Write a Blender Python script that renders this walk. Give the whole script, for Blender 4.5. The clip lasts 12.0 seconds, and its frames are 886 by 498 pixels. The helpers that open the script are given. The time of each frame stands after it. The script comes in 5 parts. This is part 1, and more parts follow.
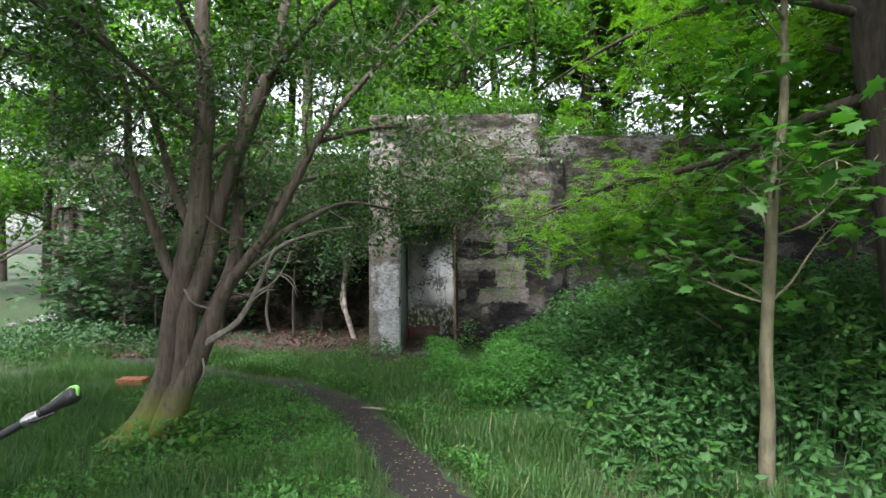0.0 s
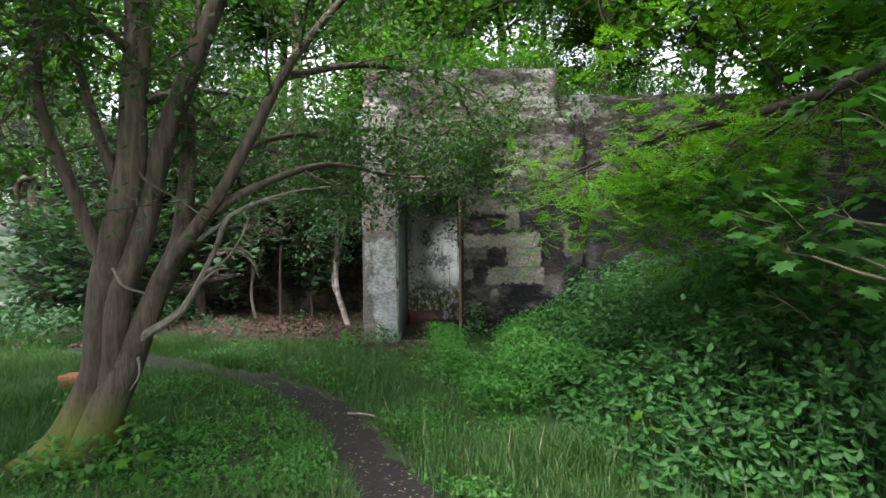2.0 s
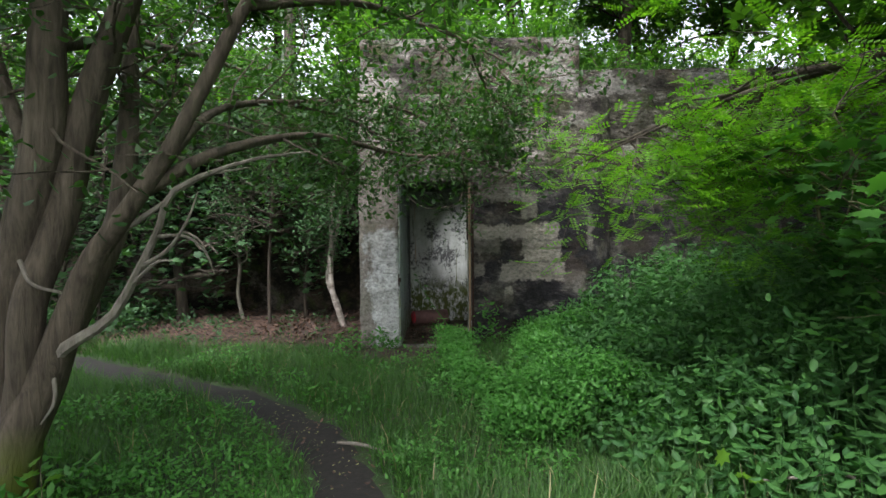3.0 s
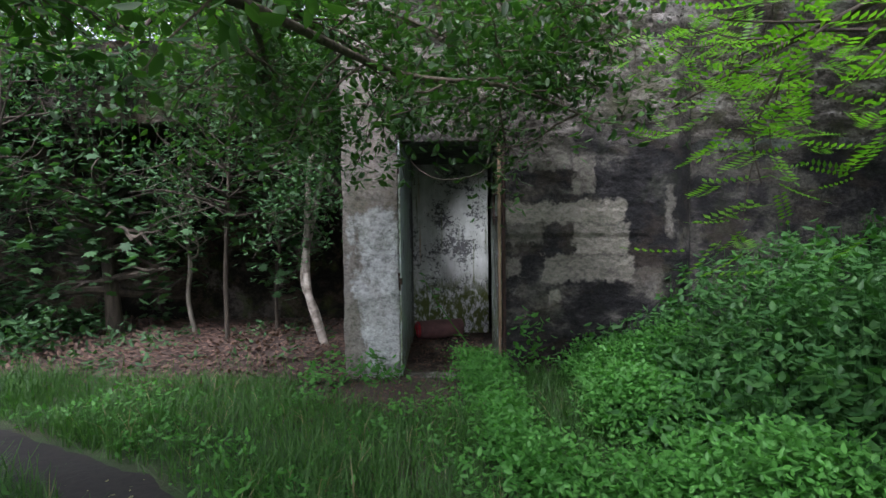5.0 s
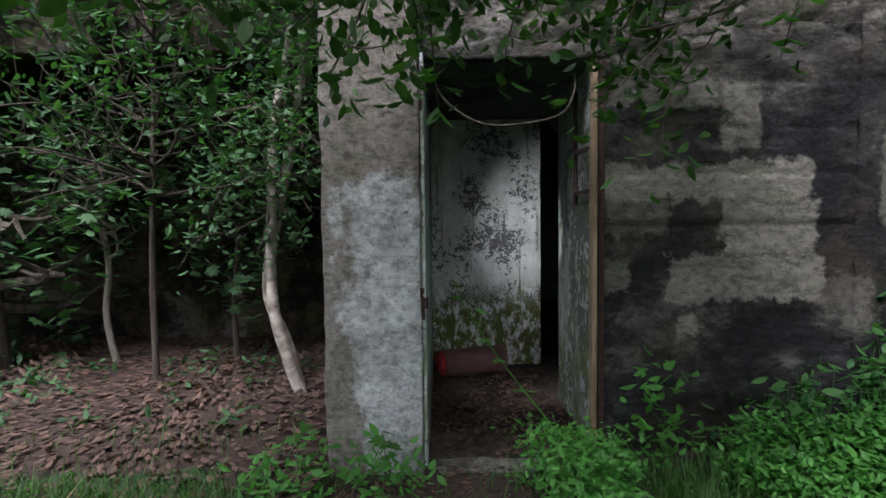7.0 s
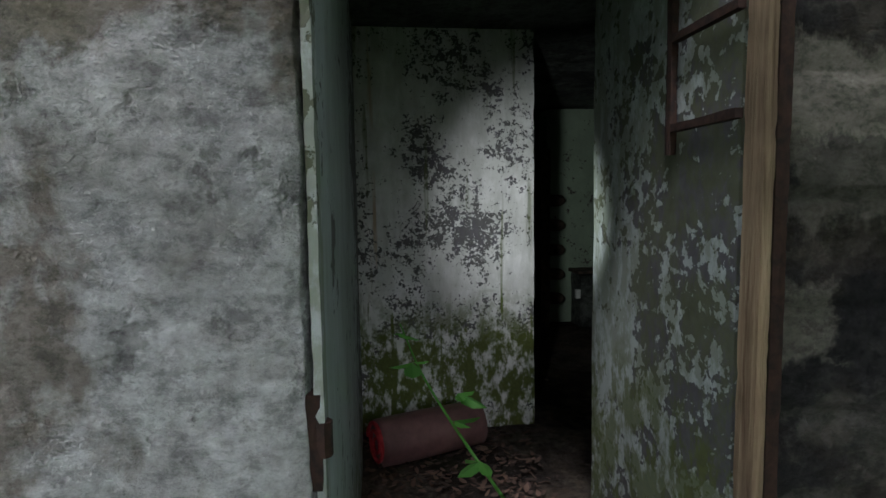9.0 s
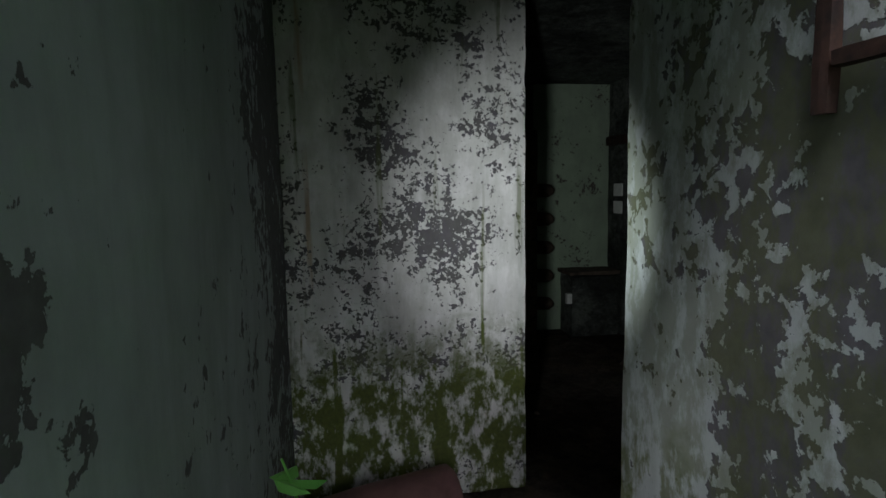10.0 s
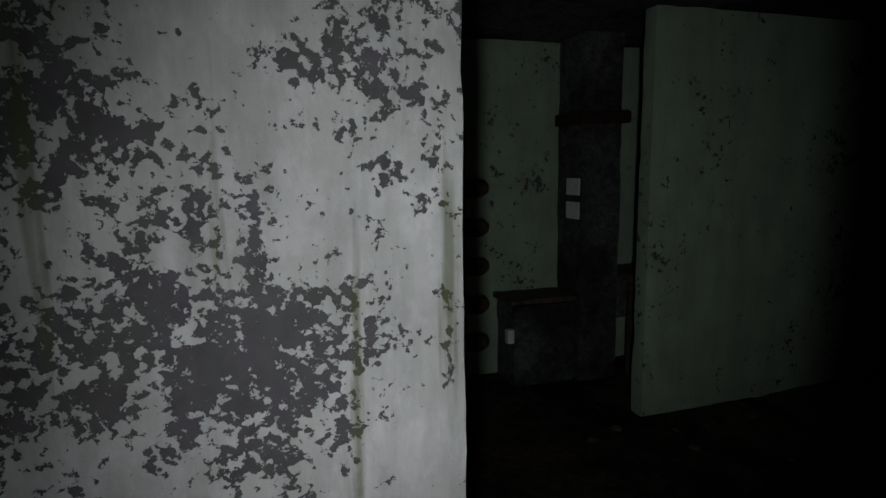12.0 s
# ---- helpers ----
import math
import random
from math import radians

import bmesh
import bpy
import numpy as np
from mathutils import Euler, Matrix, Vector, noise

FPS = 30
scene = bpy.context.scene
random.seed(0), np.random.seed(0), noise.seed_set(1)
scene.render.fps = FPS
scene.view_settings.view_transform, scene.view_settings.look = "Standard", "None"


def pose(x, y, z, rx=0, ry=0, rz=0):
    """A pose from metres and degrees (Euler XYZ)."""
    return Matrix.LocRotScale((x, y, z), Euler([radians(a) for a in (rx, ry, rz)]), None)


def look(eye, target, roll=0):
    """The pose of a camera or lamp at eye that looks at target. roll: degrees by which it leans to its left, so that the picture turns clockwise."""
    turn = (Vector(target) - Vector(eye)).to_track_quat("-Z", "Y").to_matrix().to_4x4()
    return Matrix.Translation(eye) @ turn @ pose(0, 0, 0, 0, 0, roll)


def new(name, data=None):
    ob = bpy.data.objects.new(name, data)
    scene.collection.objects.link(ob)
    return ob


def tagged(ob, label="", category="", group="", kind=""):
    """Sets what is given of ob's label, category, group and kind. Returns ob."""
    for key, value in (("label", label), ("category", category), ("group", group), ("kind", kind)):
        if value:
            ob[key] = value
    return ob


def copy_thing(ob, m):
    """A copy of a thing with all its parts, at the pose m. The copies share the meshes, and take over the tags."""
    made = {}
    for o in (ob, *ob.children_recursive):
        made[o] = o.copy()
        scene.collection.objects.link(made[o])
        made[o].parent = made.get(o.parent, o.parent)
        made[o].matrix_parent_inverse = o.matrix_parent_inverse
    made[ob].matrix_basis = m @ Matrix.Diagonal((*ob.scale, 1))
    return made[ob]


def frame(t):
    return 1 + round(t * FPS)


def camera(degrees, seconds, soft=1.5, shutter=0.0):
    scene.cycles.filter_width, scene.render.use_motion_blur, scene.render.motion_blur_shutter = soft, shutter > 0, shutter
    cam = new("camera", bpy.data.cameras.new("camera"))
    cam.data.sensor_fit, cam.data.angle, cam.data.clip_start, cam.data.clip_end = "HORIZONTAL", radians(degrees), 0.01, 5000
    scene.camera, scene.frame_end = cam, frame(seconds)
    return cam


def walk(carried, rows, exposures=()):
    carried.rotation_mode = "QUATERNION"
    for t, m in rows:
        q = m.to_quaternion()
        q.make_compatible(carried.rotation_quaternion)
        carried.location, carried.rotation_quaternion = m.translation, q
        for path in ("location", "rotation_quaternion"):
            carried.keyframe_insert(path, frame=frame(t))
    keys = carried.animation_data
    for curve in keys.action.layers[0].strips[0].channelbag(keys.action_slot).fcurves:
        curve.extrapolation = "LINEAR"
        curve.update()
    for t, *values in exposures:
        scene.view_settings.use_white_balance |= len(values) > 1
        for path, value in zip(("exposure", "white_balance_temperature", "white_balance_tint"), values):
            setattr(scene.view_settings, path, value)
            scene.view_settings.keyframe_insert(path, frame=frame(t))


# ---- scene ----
import collections

cam = camera(76.8, 12.0)
METRES, EYE, TILT, LEAN, TURN = 11.0, 1.74, 0.0, 0.0, 0.0
ROWS = [
    (0.0, 0.0, 0.0, 0.0, 0.0, 0.16, 0.35),
    (0.5, 0.0009, 0.008, -0.003, 0.06, -0.35, 0.41),
    (1.0, 0.0064, 0.0344, -0.0044, 0.15, -1.23, 0.5),
    (1.5, 0.0062, 0.0676, -0.0078, 0.25, -1.55, 0.53),
    (2.0, -0.001, 0.1073, -0.0091, 0.31, -1.78, 0.49),
    (2.5, -0.0039, 0.1507, -0.013, 0.37, -2.0, 0.49),
    (3.0, -0.0092, 0.1974, -0.0174, 0.44, -2.11, 0.53),
    (5.0, -0.0303, 0.4007, -0.0324, 0.09, -2.42, 0.67),
    (5.5, -0.0382, 0.4533, -0.035, 0.16, -2.68, 0.69),
    (6.0, -0.0443, 0.5069, -0.0377, 0.12, -2.8, 0.67),
    (6.5, -0.0522, 0.5572, -0.0375, 0.17, -2.96, 0.69),
    (8.5, -0.067, 0.7449, -0.043, -4.75, -4.67, 0.76),
    (9.0, -0.0584, 0.7859, -0.0429, -6.96, -5.08, 0.85),
    (9.5, -0.0486, 0.8271, -0.0442, -8.2, -5.65, 0.95),
    (10.0, -0.0428, 0.8578, -0.0408, -9.2, -6.42, 0.95),
    (10.5, -0.0307, 0.8967, -0.0393, -9.76, -6.86, 0.99),
    (11.0, -0.0202, 0.9273, -0.0343, -10.39, -7.26, 1.07),
    (11.5, -0.0153, 0.9591, -0.0325, -12.94, -8.01, 0.94),
    (12.0, -0.0063, 0.9831, -0.0338, -17.49, -8.3, 0.85),
]
EXPOSURES = [(0.0, 2.15, 6250, 17), (3.0, 1.95, 6350, 12), (5.0, 1.9, 5950, 17), (6.5, 1.85, 6000, 17), (8.5, 1.8, 6100, 13), (10.0, 1.85, 6150, 14), (11.0, 1.5, 6150, 16), (12.0, 1.4, 6150, 17)]
walk(cam, [(t, pose(0, 0, EYE, TILT, LEAN, TURN) @ pose(METRES * x, METRES * y, METRES * z, 90 + pitch, roll, yaw)) for t, x, y, z, yaw, pitch, roll in ROWS],
     exposures=EXPOSURES)

# ---- world, sun, lamps ----
world = bpy.data.worlds.new("overcast_sky")
scene.world = world
world.use_nodes = True
wn = world.node_tree.nodes
wl = world.node_tree.links
sky = wn.new("ShaderNodeTexSky")
sky.sky_type = "NISHITA"
sky.sun_disc = False
sky.sun_elevation = radians(58)
sky.sun_rotation = radians(200)
sky.dust_density = 4.0
sky.air_density = 1.0
hue = wn.new("ShaderNodeHueSaturation")
hue.inputs["Saturation"].default_value = 0.25
wl.new(sky.outputs[0], hue.inputs["Color"])
wl.new(hue.outputs[0], wn["Background"].inputs["Color"])
wn["Background"].inputs["Strength"].default_value = 0.15

sun = new("sun", bpy.data.lights.new("sun", "SUN"))
sun.data.energy = 1.5
sun.data.angle = radians(14)
sun.data.color = (1.0, 0.99, 0.97)
sun.matrix_world = look((-4, -12, 20), (0, 0, 0))

# the walker's torch, standing where it was held in the passage
torch = new("torch_light", bpy.data.lights.new("torch_light", "SPOT"))
torch.data.energy = 14.0
torch.data.shadow_soft_size = 0.03
torch.data.spot_size = radians(66)
torch.data.spot_blend = 1.0
torch.data.color = (0.95, 1.0, 0.92)
torch.matrix_world = look((-0.35, 10.25, 1.2), (0.43, 11.7, 1.16))


# ---- materials ----
def nodes_of(name):
    m = bpy.data.materials.new(name)
    m.use_nodes = True
    t = m.node_tree
    return m, t.nodes, t.links, t.nodes["Principled BSDF"]


def coords(n, l, scale=(1, 1, 1), offset=(0, 0, 0)):
    g = n.new("ShaderNodeNewGeometry")
    mp = n.new("ShaderNodeMapping")
    mp.inputs["Scale"].default_value = scale
    mp.inputs["Location"].default_value = offset
    l.new(g.outputs["Position"], mp.inputs["Vector"])
    return mp.outputs[0]


def noise_tex(n, l, vec, scale, detail=6, rough=0.55, distort=0.0):
    t = n.new("ShaderNodeTexNoise")
    t.inputs["Scale"].default_value = scale
    t.inputs["Detail"].default_value = detail
    t.inputs["Roughness"].default_value = rough
    t.inputs["Distortion"].default_value = distort
    l.new(vec, t.inputs["Vector"])
    return t.outputs["Fac"]


def ramp(n, l, fac, *stops):
    r = n.new("ShaderNodeValToRGB")
    e = r.color_ramp.elements
    while len(e) < len(stops):
        e.new(0.5)
    for el, (p, c) in zip(e, stops):
        el.position = p
        el.color = (*c, 1) if not isinstance(c, (int, float)) else (c, c, c, 1)
    l.new(fac, r.inputs["Fac"])
    return r.outputs["Color"]


def mix(n, l, fac, a, b, mode="MIX"):
    m = n.new("ShaderNodeMix")
    m.data_type = "RGBA"
    m.blend_type = mode
    for sock, v in ((m.inputs[0], fac), (m.inputs[6], a), (m.inputs[7], b)):
        if isinstance(v, (int, float)):
            sock.default_value = v
        elif isinstance(v, tuple):
            sock.default_value = (*v, 1)
        else:
            l.new(v, sock)
    return m.outputs[2]


def calc(n, l, op, a, b=0.0):
    m = n.new("ShaderNodeMath")
    m.operation = op
    m.use_clamp = op in ("MULTIPLY", "ADD", "SUBTRACT")
    for sock, v in zip(m.inputs, (a, b)):
        if isinstance(v, (int, float)):
            sock.default_value = v
        else:
            l.new(v, sock)
    return m.outputs[0]


def height(n, l):
    g = n.new("ShaderNodeNewGeometry")
    s = n.new("ShaderNodeSeparateXYZ")
    l.new(g.outputs["Position"], s.inputs[0])
    return s.outputs


def band(n, l, value, lo, hi):
    m = n.new("ShaderNodeMapRange")
    m.inputs["From Min"].default_value = lo
    m.inputs["From Max"].default_value = hi
    l.new(value, m.inputs["Value"])
    return m.outputs[0]


def bump(n, l, b, value, strength=0.5, dist=0.02, under=None):
    k = n.new("ShaderNodeBump")
    k.inputs["Strength"].default_value = strength
    k.inputs["Distance"].default_value = dist
    l.new(value, k.inputs["Height"])
    if under is not None:
        l.new(under, k.inputs["Normal"])
    l.new(k.outputs[0], b.inputs["Normal"])
    return k.outputs[0]


def patch_mask(n, l, boxes, soft=0.022, wobble=0.15, seed=0.0):
    """Ragged-edged stains, each given by its rectangle on a wall that faces the path: x0, z0, x1, z1, weight."""
    v = coords(n, l, (1, 1, 1.4), (seed, 3, seed))
    dx = noise_tex(n, l, v, 6.5, 8, 0.66)
    dz = noise_tex(n, l, coords(n, l, (1.4, 1, 1), (5, seed, 9)), 8.0, 8, 0.66)
    axes = height(n, l)
    total = None

    def raw(op, a, b=0.0):
        m = n.new("ShaderNodeMath")
        m.operation = op
        for sock, q in zip(m.inputs, (a, b)):
            if isinstance(q, (int, float)):
                sock.default_value = q
            else:
                l.new(q, sock)
        return m.outputs[0]

    x = raw("ADD", axes[0], raw("MULTIPLY", raw("SUBTRACT", dx, 0.5), wobble * 2))
    z = raw("ADD", axes[2], raw("MULTIPLY", raw("SUBTRACT", dz, 0.5), wobble * 1.6))
    for x0, z0, x1, z1, w in boxes:
        ex = raw("SUBTRACT", raw("ABSOLUTE", raw("SUBTRACT", x, (x0 + x1) / 2)), abs(x1 - x0) / 2)
        ez = raw("SUBTRACT", raw("ABSOLUTE", raw("SUBTRACT", z, (z0 + z1) / 2)), abs(z1 - z0) / 2)
        one = raw("MULTIPLY", band(n, l, raw("MAXIMUM", ex, ez), soft, -soft * 0.4), w)
        total = one if total is None else raw("MAXIMUM", total, one)
    return total


def blob_field(n, l, blobs):
    """A sum of soft ellipsoids in space: centre, radii, weight."""
    g = n.new("ShaderNodeNewGeometry")
    total = None
    for c, rad, w in blobs:
        a = n.new("ShaderNodeVectorMath")
        a.operation = "SUBTRACT"
        l.new(g.outputs["Position"], a.inputs[0])
        a.inputs[1].default_value = c
        b = n.new("ShaderNodeVectorMath")
        b.operation = "DIVIDE"
        l.new(a.outputs[0], b.inputs[0])
        b.inputs[1].default_value = rad
        d = n.new("ShaderNodeVectorMath")
        d.operation = "LENGTH"
        l.new(b.outputs[0], d.inputs[0])
        m = n.new("ShaderNodeMath")
        m.operation = "MULTIPLY_ADD"
        l.new(band(n, l, d.outputs["Value"], 1.0, 0.25), m.inputs[0])
        m.inputs[1].default_value = w
        m.inputs[2].default_value = 0.0
        if total is not None:
            l.new(total, m.inputs[2])
        total = m.outputs[0]
    return total


def concrete(name, dark, mid, light, cover=0.5, stretch=(1, 1, 2.2), moss=0.0, seed=0.0, brown=0.0, width=0.09, course=0.0, holes=0.5, cap=None, patches=(), pale=(0.3, 0.28, 0.24), upper=None):
    m, n, l, b = nodes_of(name)
    v = coords(n, l, (1, 1, 1), (seed, seed * 0.7, seed * 0.3))
    vs = coords(n, l, stretch, (seed, seed, seed))
    big = noise_tex(n, l, vs, 1.5, 12, 0.68, 0.12)
    if course:
        z = height(n, l)
        step = calc(n, l, "SNAP", calc(n, l, "ADD", calc(n, l, "MULTIPLY", z[2], 0.25), 0.0075), 0.065)
        c = n.new("ShaderNodeCombineXYZ")
        l.new(z[0], c.inputs[0])
        l.new(calc(n, l, "MULTIPLY", step, 1.0), c.inputs[1])
        c.inputs[2].default_value = seed
        mp = n.new("ShaderNodeMapping")
        mp.inputs["Scale"].default_value = (1, 37, 1)
        l.new(c.outputs[0], mp.inputs["Vector"])
        lay = noise_tex(n, l, mp.outputs[0], 1.1, 3, 0.5)
        big = calc(n, l, "ADD", calc(n, l, "MULTIPLY", big, 1 - course), calc(n, l, "MULTIPLY", lay, course))
    fine = noise_tex(n, l, v, 26, 8, 0.65)
    pits = noise_tex(n, l, v, 70, 3, 0.6)
    col = ramp(n, l, big, (cover - width, dark), (cover - 0.015, mid), (cover + 0.03, light), (cover + width + 0.12, tuple(min(1, c2 * 1.2) for c2 in light)))
    col = mix(n, l, 0.65, col, ramp(n, l, fine, (0.3, 0.35), (0.7, 1.0)), "MULTIPLY")
    grit = ramp(n, l, noise_tex(n, l, coords(n, l, (1, 1, 1.5), (seed, 6, 2)), 21, 12, 0.75, 0.1), (0.4, 0.6), (0.5, 0.98), (0.62, 1.2))
    col = mix(n, l, 0.18 if cap else 0.45, col, ramp(n, l, noise_tex(n, l, v, 5.5, 5, 0.6), (0.35, 0.35), (0.6, 1.0)), "MULTIPLY")
    spots = ramp(n, l, noise_tex(n, l, v, 13, 4, 0.6, 0.2), (0.6, 0.0), (0.66, 1.0))
    col = mix(n, l, calc(n, l, "MULTIPLY", spots, holes), col, tuple(0.5 * q for q in dark))
    if brown:
        w = noise_tex(n, l, coords(n, l, (1, 1, 1.3), (seed + 4, 2, 1)), 2.0, 12, 0.7, 0.1)
        col = mix(n, l, calc(n, l, "MULTIPLY", ramp(n, l, w, (0.5, 0.0), (0.6, 1.0)), brown), col, (0.13, 0.095, 0.065))
    if patches:
        tone = mix(n, l, noise_tex(n, l, v, 9, 6, 0.65), tuple(0.55 * c for c in pale), tuple(1.25 * c for c in pale))
        col = mix(n, l, patch_mask(n, l, patches, seed=seed), col, tone)
    if upper:
        w = noise_tex(n, l, coords(n, l, (0.8, 1, 1.9), (seed + 2, 1, 4)), 3.2, 10, 0.68, 0.15)
        old = ramp(n, l, w, (0.38, (0.04, 0.035, 0.032)), (0.48, (0.1, 0.09, 0.078)), (0.57, (0.22, 0.2, 0.18)), (0.66, (0.42, 0.4, 0.375)))
        old = mix(n, l, 0.6, old, ramp(n, l, fine, (0.3, 0.35), (0.7, 1.0)), "MULTIPLY")
        pit = ramp(n, l, noise_tex(n, l, coords(n, l, (1, 1, 1.8), (1, 2, seed)), 11, 3, 0.5, 0.3), (0.58, 0.0), (0.63, 0.85))
        old = mix(n, l, pit, old, (0.035, 0.03, 0.024))
        old = mix(n, l, calc(n, l, "MULTIPLY", ramp(n, l, noise_tex(n, l, v, 2.2, 6, 0.6), (0.5, 0.0), (0.62, 1.0)), 0.5), old, (0.055, 0.06, 0.025))
        z2 = calc(n, l, "ADD", calc(n, l, "MULTIPLY", height(n, l)[2], 0.25), calc(n, l, "MULTIPLY", big, 0.16))
        col = mix(n, l, band(n, l, z2, upper * 0.25 + 0.05, upper * 0.25 + 0.13), col, old)
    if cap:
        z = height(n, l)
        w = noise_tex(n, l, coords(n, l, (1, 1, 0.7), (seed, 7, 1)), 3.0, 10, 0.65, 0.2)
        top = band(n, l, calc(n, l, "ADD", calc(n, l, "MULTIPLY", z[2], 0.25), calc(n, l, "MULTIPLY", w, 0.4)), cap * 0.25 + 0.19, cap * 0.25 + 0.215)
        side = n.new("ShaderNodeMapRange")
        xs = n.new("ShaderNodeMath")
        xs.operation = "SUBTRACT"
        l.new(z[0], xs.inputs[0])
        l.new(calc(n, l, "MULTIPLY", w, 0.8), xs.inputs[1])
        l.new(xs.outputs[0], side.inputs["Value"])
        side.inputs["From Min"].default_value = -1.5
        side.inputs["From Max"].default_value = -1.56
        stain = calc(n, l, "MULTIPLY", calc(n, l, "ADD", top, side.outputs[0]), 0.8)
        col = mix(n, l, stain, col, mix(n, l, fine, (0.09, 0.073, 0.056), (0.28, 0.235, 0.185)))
    if moss:
        w = noise_tex(n, l, coords(n, l, (1, 1, 0.8), (seed + 9, 5, 1)), 3.1, 7, 0.6, 0.3)
        col = mix(n, l, calc(n, l, "MULTIPLY", ramp(n, l, w, (0.54, 0.0), (0.64, 1.0)), moss), col, (0.05, 0.075, 0.015))
    col = mix(n, l, 1.0, col, grit, "MULTIPLY")
    l.new(col, b.inputs["Base Color"])
    b.inputs["Roughness"].default_value = 0.93
    b.inputs["Specular IOR Level"].default_value = 0.2
    coarse = noise_tex(n, l, coords(n, l, (1, 1, 2.0), (seed, 1, 1)), 8, 8, 0.7, 0.2)
    k = bump(n, l, b, coarse, 1.0, 0.06)
    k = bump(n, l, b, fine, 1.0, 0.022, k)
    k = bump(n, l, b, calc(n, l, "SUBTRACT", 1.0, spots), 0.5, 0.01, k)
    bump(n, l, b, pits, 0.6, 0.006, k)
    return m


def peeling(name, paint, bare, amount=0.5, moss_top=0.6, moss_amount=0.8, seed=0.0, big_scale=2.0, rust=0.0, blobs=(), grain=13, drips=0.0):
    """Flaking limewash over grey concrete, with algae towards the damp foot."""
    m, n, l, b = nodes_of(name)
    v = coords(n, l, (1, 1, 1), (seed, seed * 1.3, seed * 0.6))
    big = noise_tex(n, l, v, big_scale, 3, 0.5, 0.2)
    mid = noise_tex(n, l, v, grain, 6, 0.62, 0.4)
    small = noise_tex(n, l, v, grain * 3.4, 4, 0.6, 0.3)
    total = calc(n, l, "ADD", calc(n, l, "MULTIPLY", big, 0.25), calc(n, l, "ADD", calc(n, l, "MULTIPLY", mid, 0.4), calc(n, l, "MULTIPLY", small, 0.35)))
    if blobs:
        shift = n.new("ShaderNodeMath")
        l.new(total, shift.inputs[0])
        l.new(blob_field(n, l, blobs), shift.inputs[1])
        total = shift.outputs[0]
    flake = ramp(n, l, total, (amount, 0.0), (amount + 0.006, 1.0))
    pcol = mix(n, l, 0.6, paint, ramp(n, l, noise_tex(n, l, v, 5, 7, 0.6), (0.3, 0.55), (0.7, 1.0)), "MULTIPLY")
    grime = ramp(n, l, noise_tex(n, l, coords(n, l, (3, 3, 0.6), (seed, 1, 2)), 3.5, 6, 0.65), (0.42, 0.0), (0.75, 0.55))
    pcol = mix(n, l, grime, pcol, (0.22, 0.24, 0.22))
    if rust:
        s = ramp(n, l, noise_tex(n, l, coords(n, l, (9, 9, 0.5), (seed + 3, 0, 0)), 1.5, 4, 0.5), (0.64, 0.0), (0.72, rust))
        pcol = mix(n, l, s, pcol, (0.36, 0.2, 0.08))
    bcol = mix(n, l, noise_tex(n, l, v, 22, 6, 0.6), tuple(c * 0.35 for c in bare), tuple(c * 1.65 for c in bare))
    col = mix(n, l, flake, pcol, bcol)
    z = height(n, l)[2]
    low = band(n, l, calc(n, l, "ADD", z, calc(n, l, "MULTIPLY", mid, 0.5)), moss_top + 0.42, moss_top + 0.12)
    mm = ramp(n, l, noise_tex(n, l, coords(n, l, (1.4, 1.4, 0.8), (seed, 3, 8)), 9.0, 8, 0.7), (0.42, 0.0), (0.52, 1.0))
    mossm = calc(n, l, "MULTIPLY", calc(n, l, "MULTIPLY", low, mm), moss_amount)
    if drips:
        run = ramp(n, l, noise_tex(n, l, coords(n, l, (11, 11, 0.7), (seed, 4, 2)), 1.3, 4, 0.5), (0.6, 0.0), (0.66, drips))
        tall = calc(n, l, "MULTIPLY", band(n, l, calc(n, l, "ADD", z, calc(n, l, "MULTIPLY", small, 0.3)), moss_top + 0.65, moss_top + 0.2), run)
        mossm = calc(n, l, "ADD", mossm, tall)
    col = mix(n, l, mossm, col, mix(n, l, small, (0.035, 0.05, 0.008), (0.13, 0.16, 0.025)))
    l.new(col, b.inputs["Base Color"])
    b.inputs["Roughness"].default_value = 0.75
    inv = calc(n, l, "SUBTRACT", 1.0, flake)
    k = bump(n, l, b, inv, 0.6, 0.006)
    bump(n, l, b, small, 0.25, 0.006, k)
    return m


def leaf_mat(name, a, c, gloss=0.45, through_light=0.4):
    m, n, l, b = nodes_of(name)
    g = n.new("ShaderNodeNewGeometry")
    col = mix(n, l, g.outputs["Random Per Island"], a, c)
    patch = noise_tex(n, l, coords(n, l), 0.9, 3)
    col = mix(n, l, calc(n, l, "MULTIPLY", patch, 0.5), col, tuple(0.6 * x for x in a))
    l.new(col, b.inputs["Base Color"])
    b.inputs["Roughness"].default_value = gloss
    tr = n.new("ShaderNodeBsdfTranslucent")
    bright = mix(n, l, 1.0, col, (1.5, 1.7, 0.7), "MULTIPLY")
    l.new(bright, tr.inputs["Color"])
    ms = n.new("ShaderNodeMixShader")
    ms.inputs[0].default_value = through_light
    l.new(b.outputs[0], ms.inputs[1])
    l.new(tr.outputs[0], ms.inputs[2])
    l.new(ms.outputs[0], n["Material Output"].inputs["Surface"])
    return m


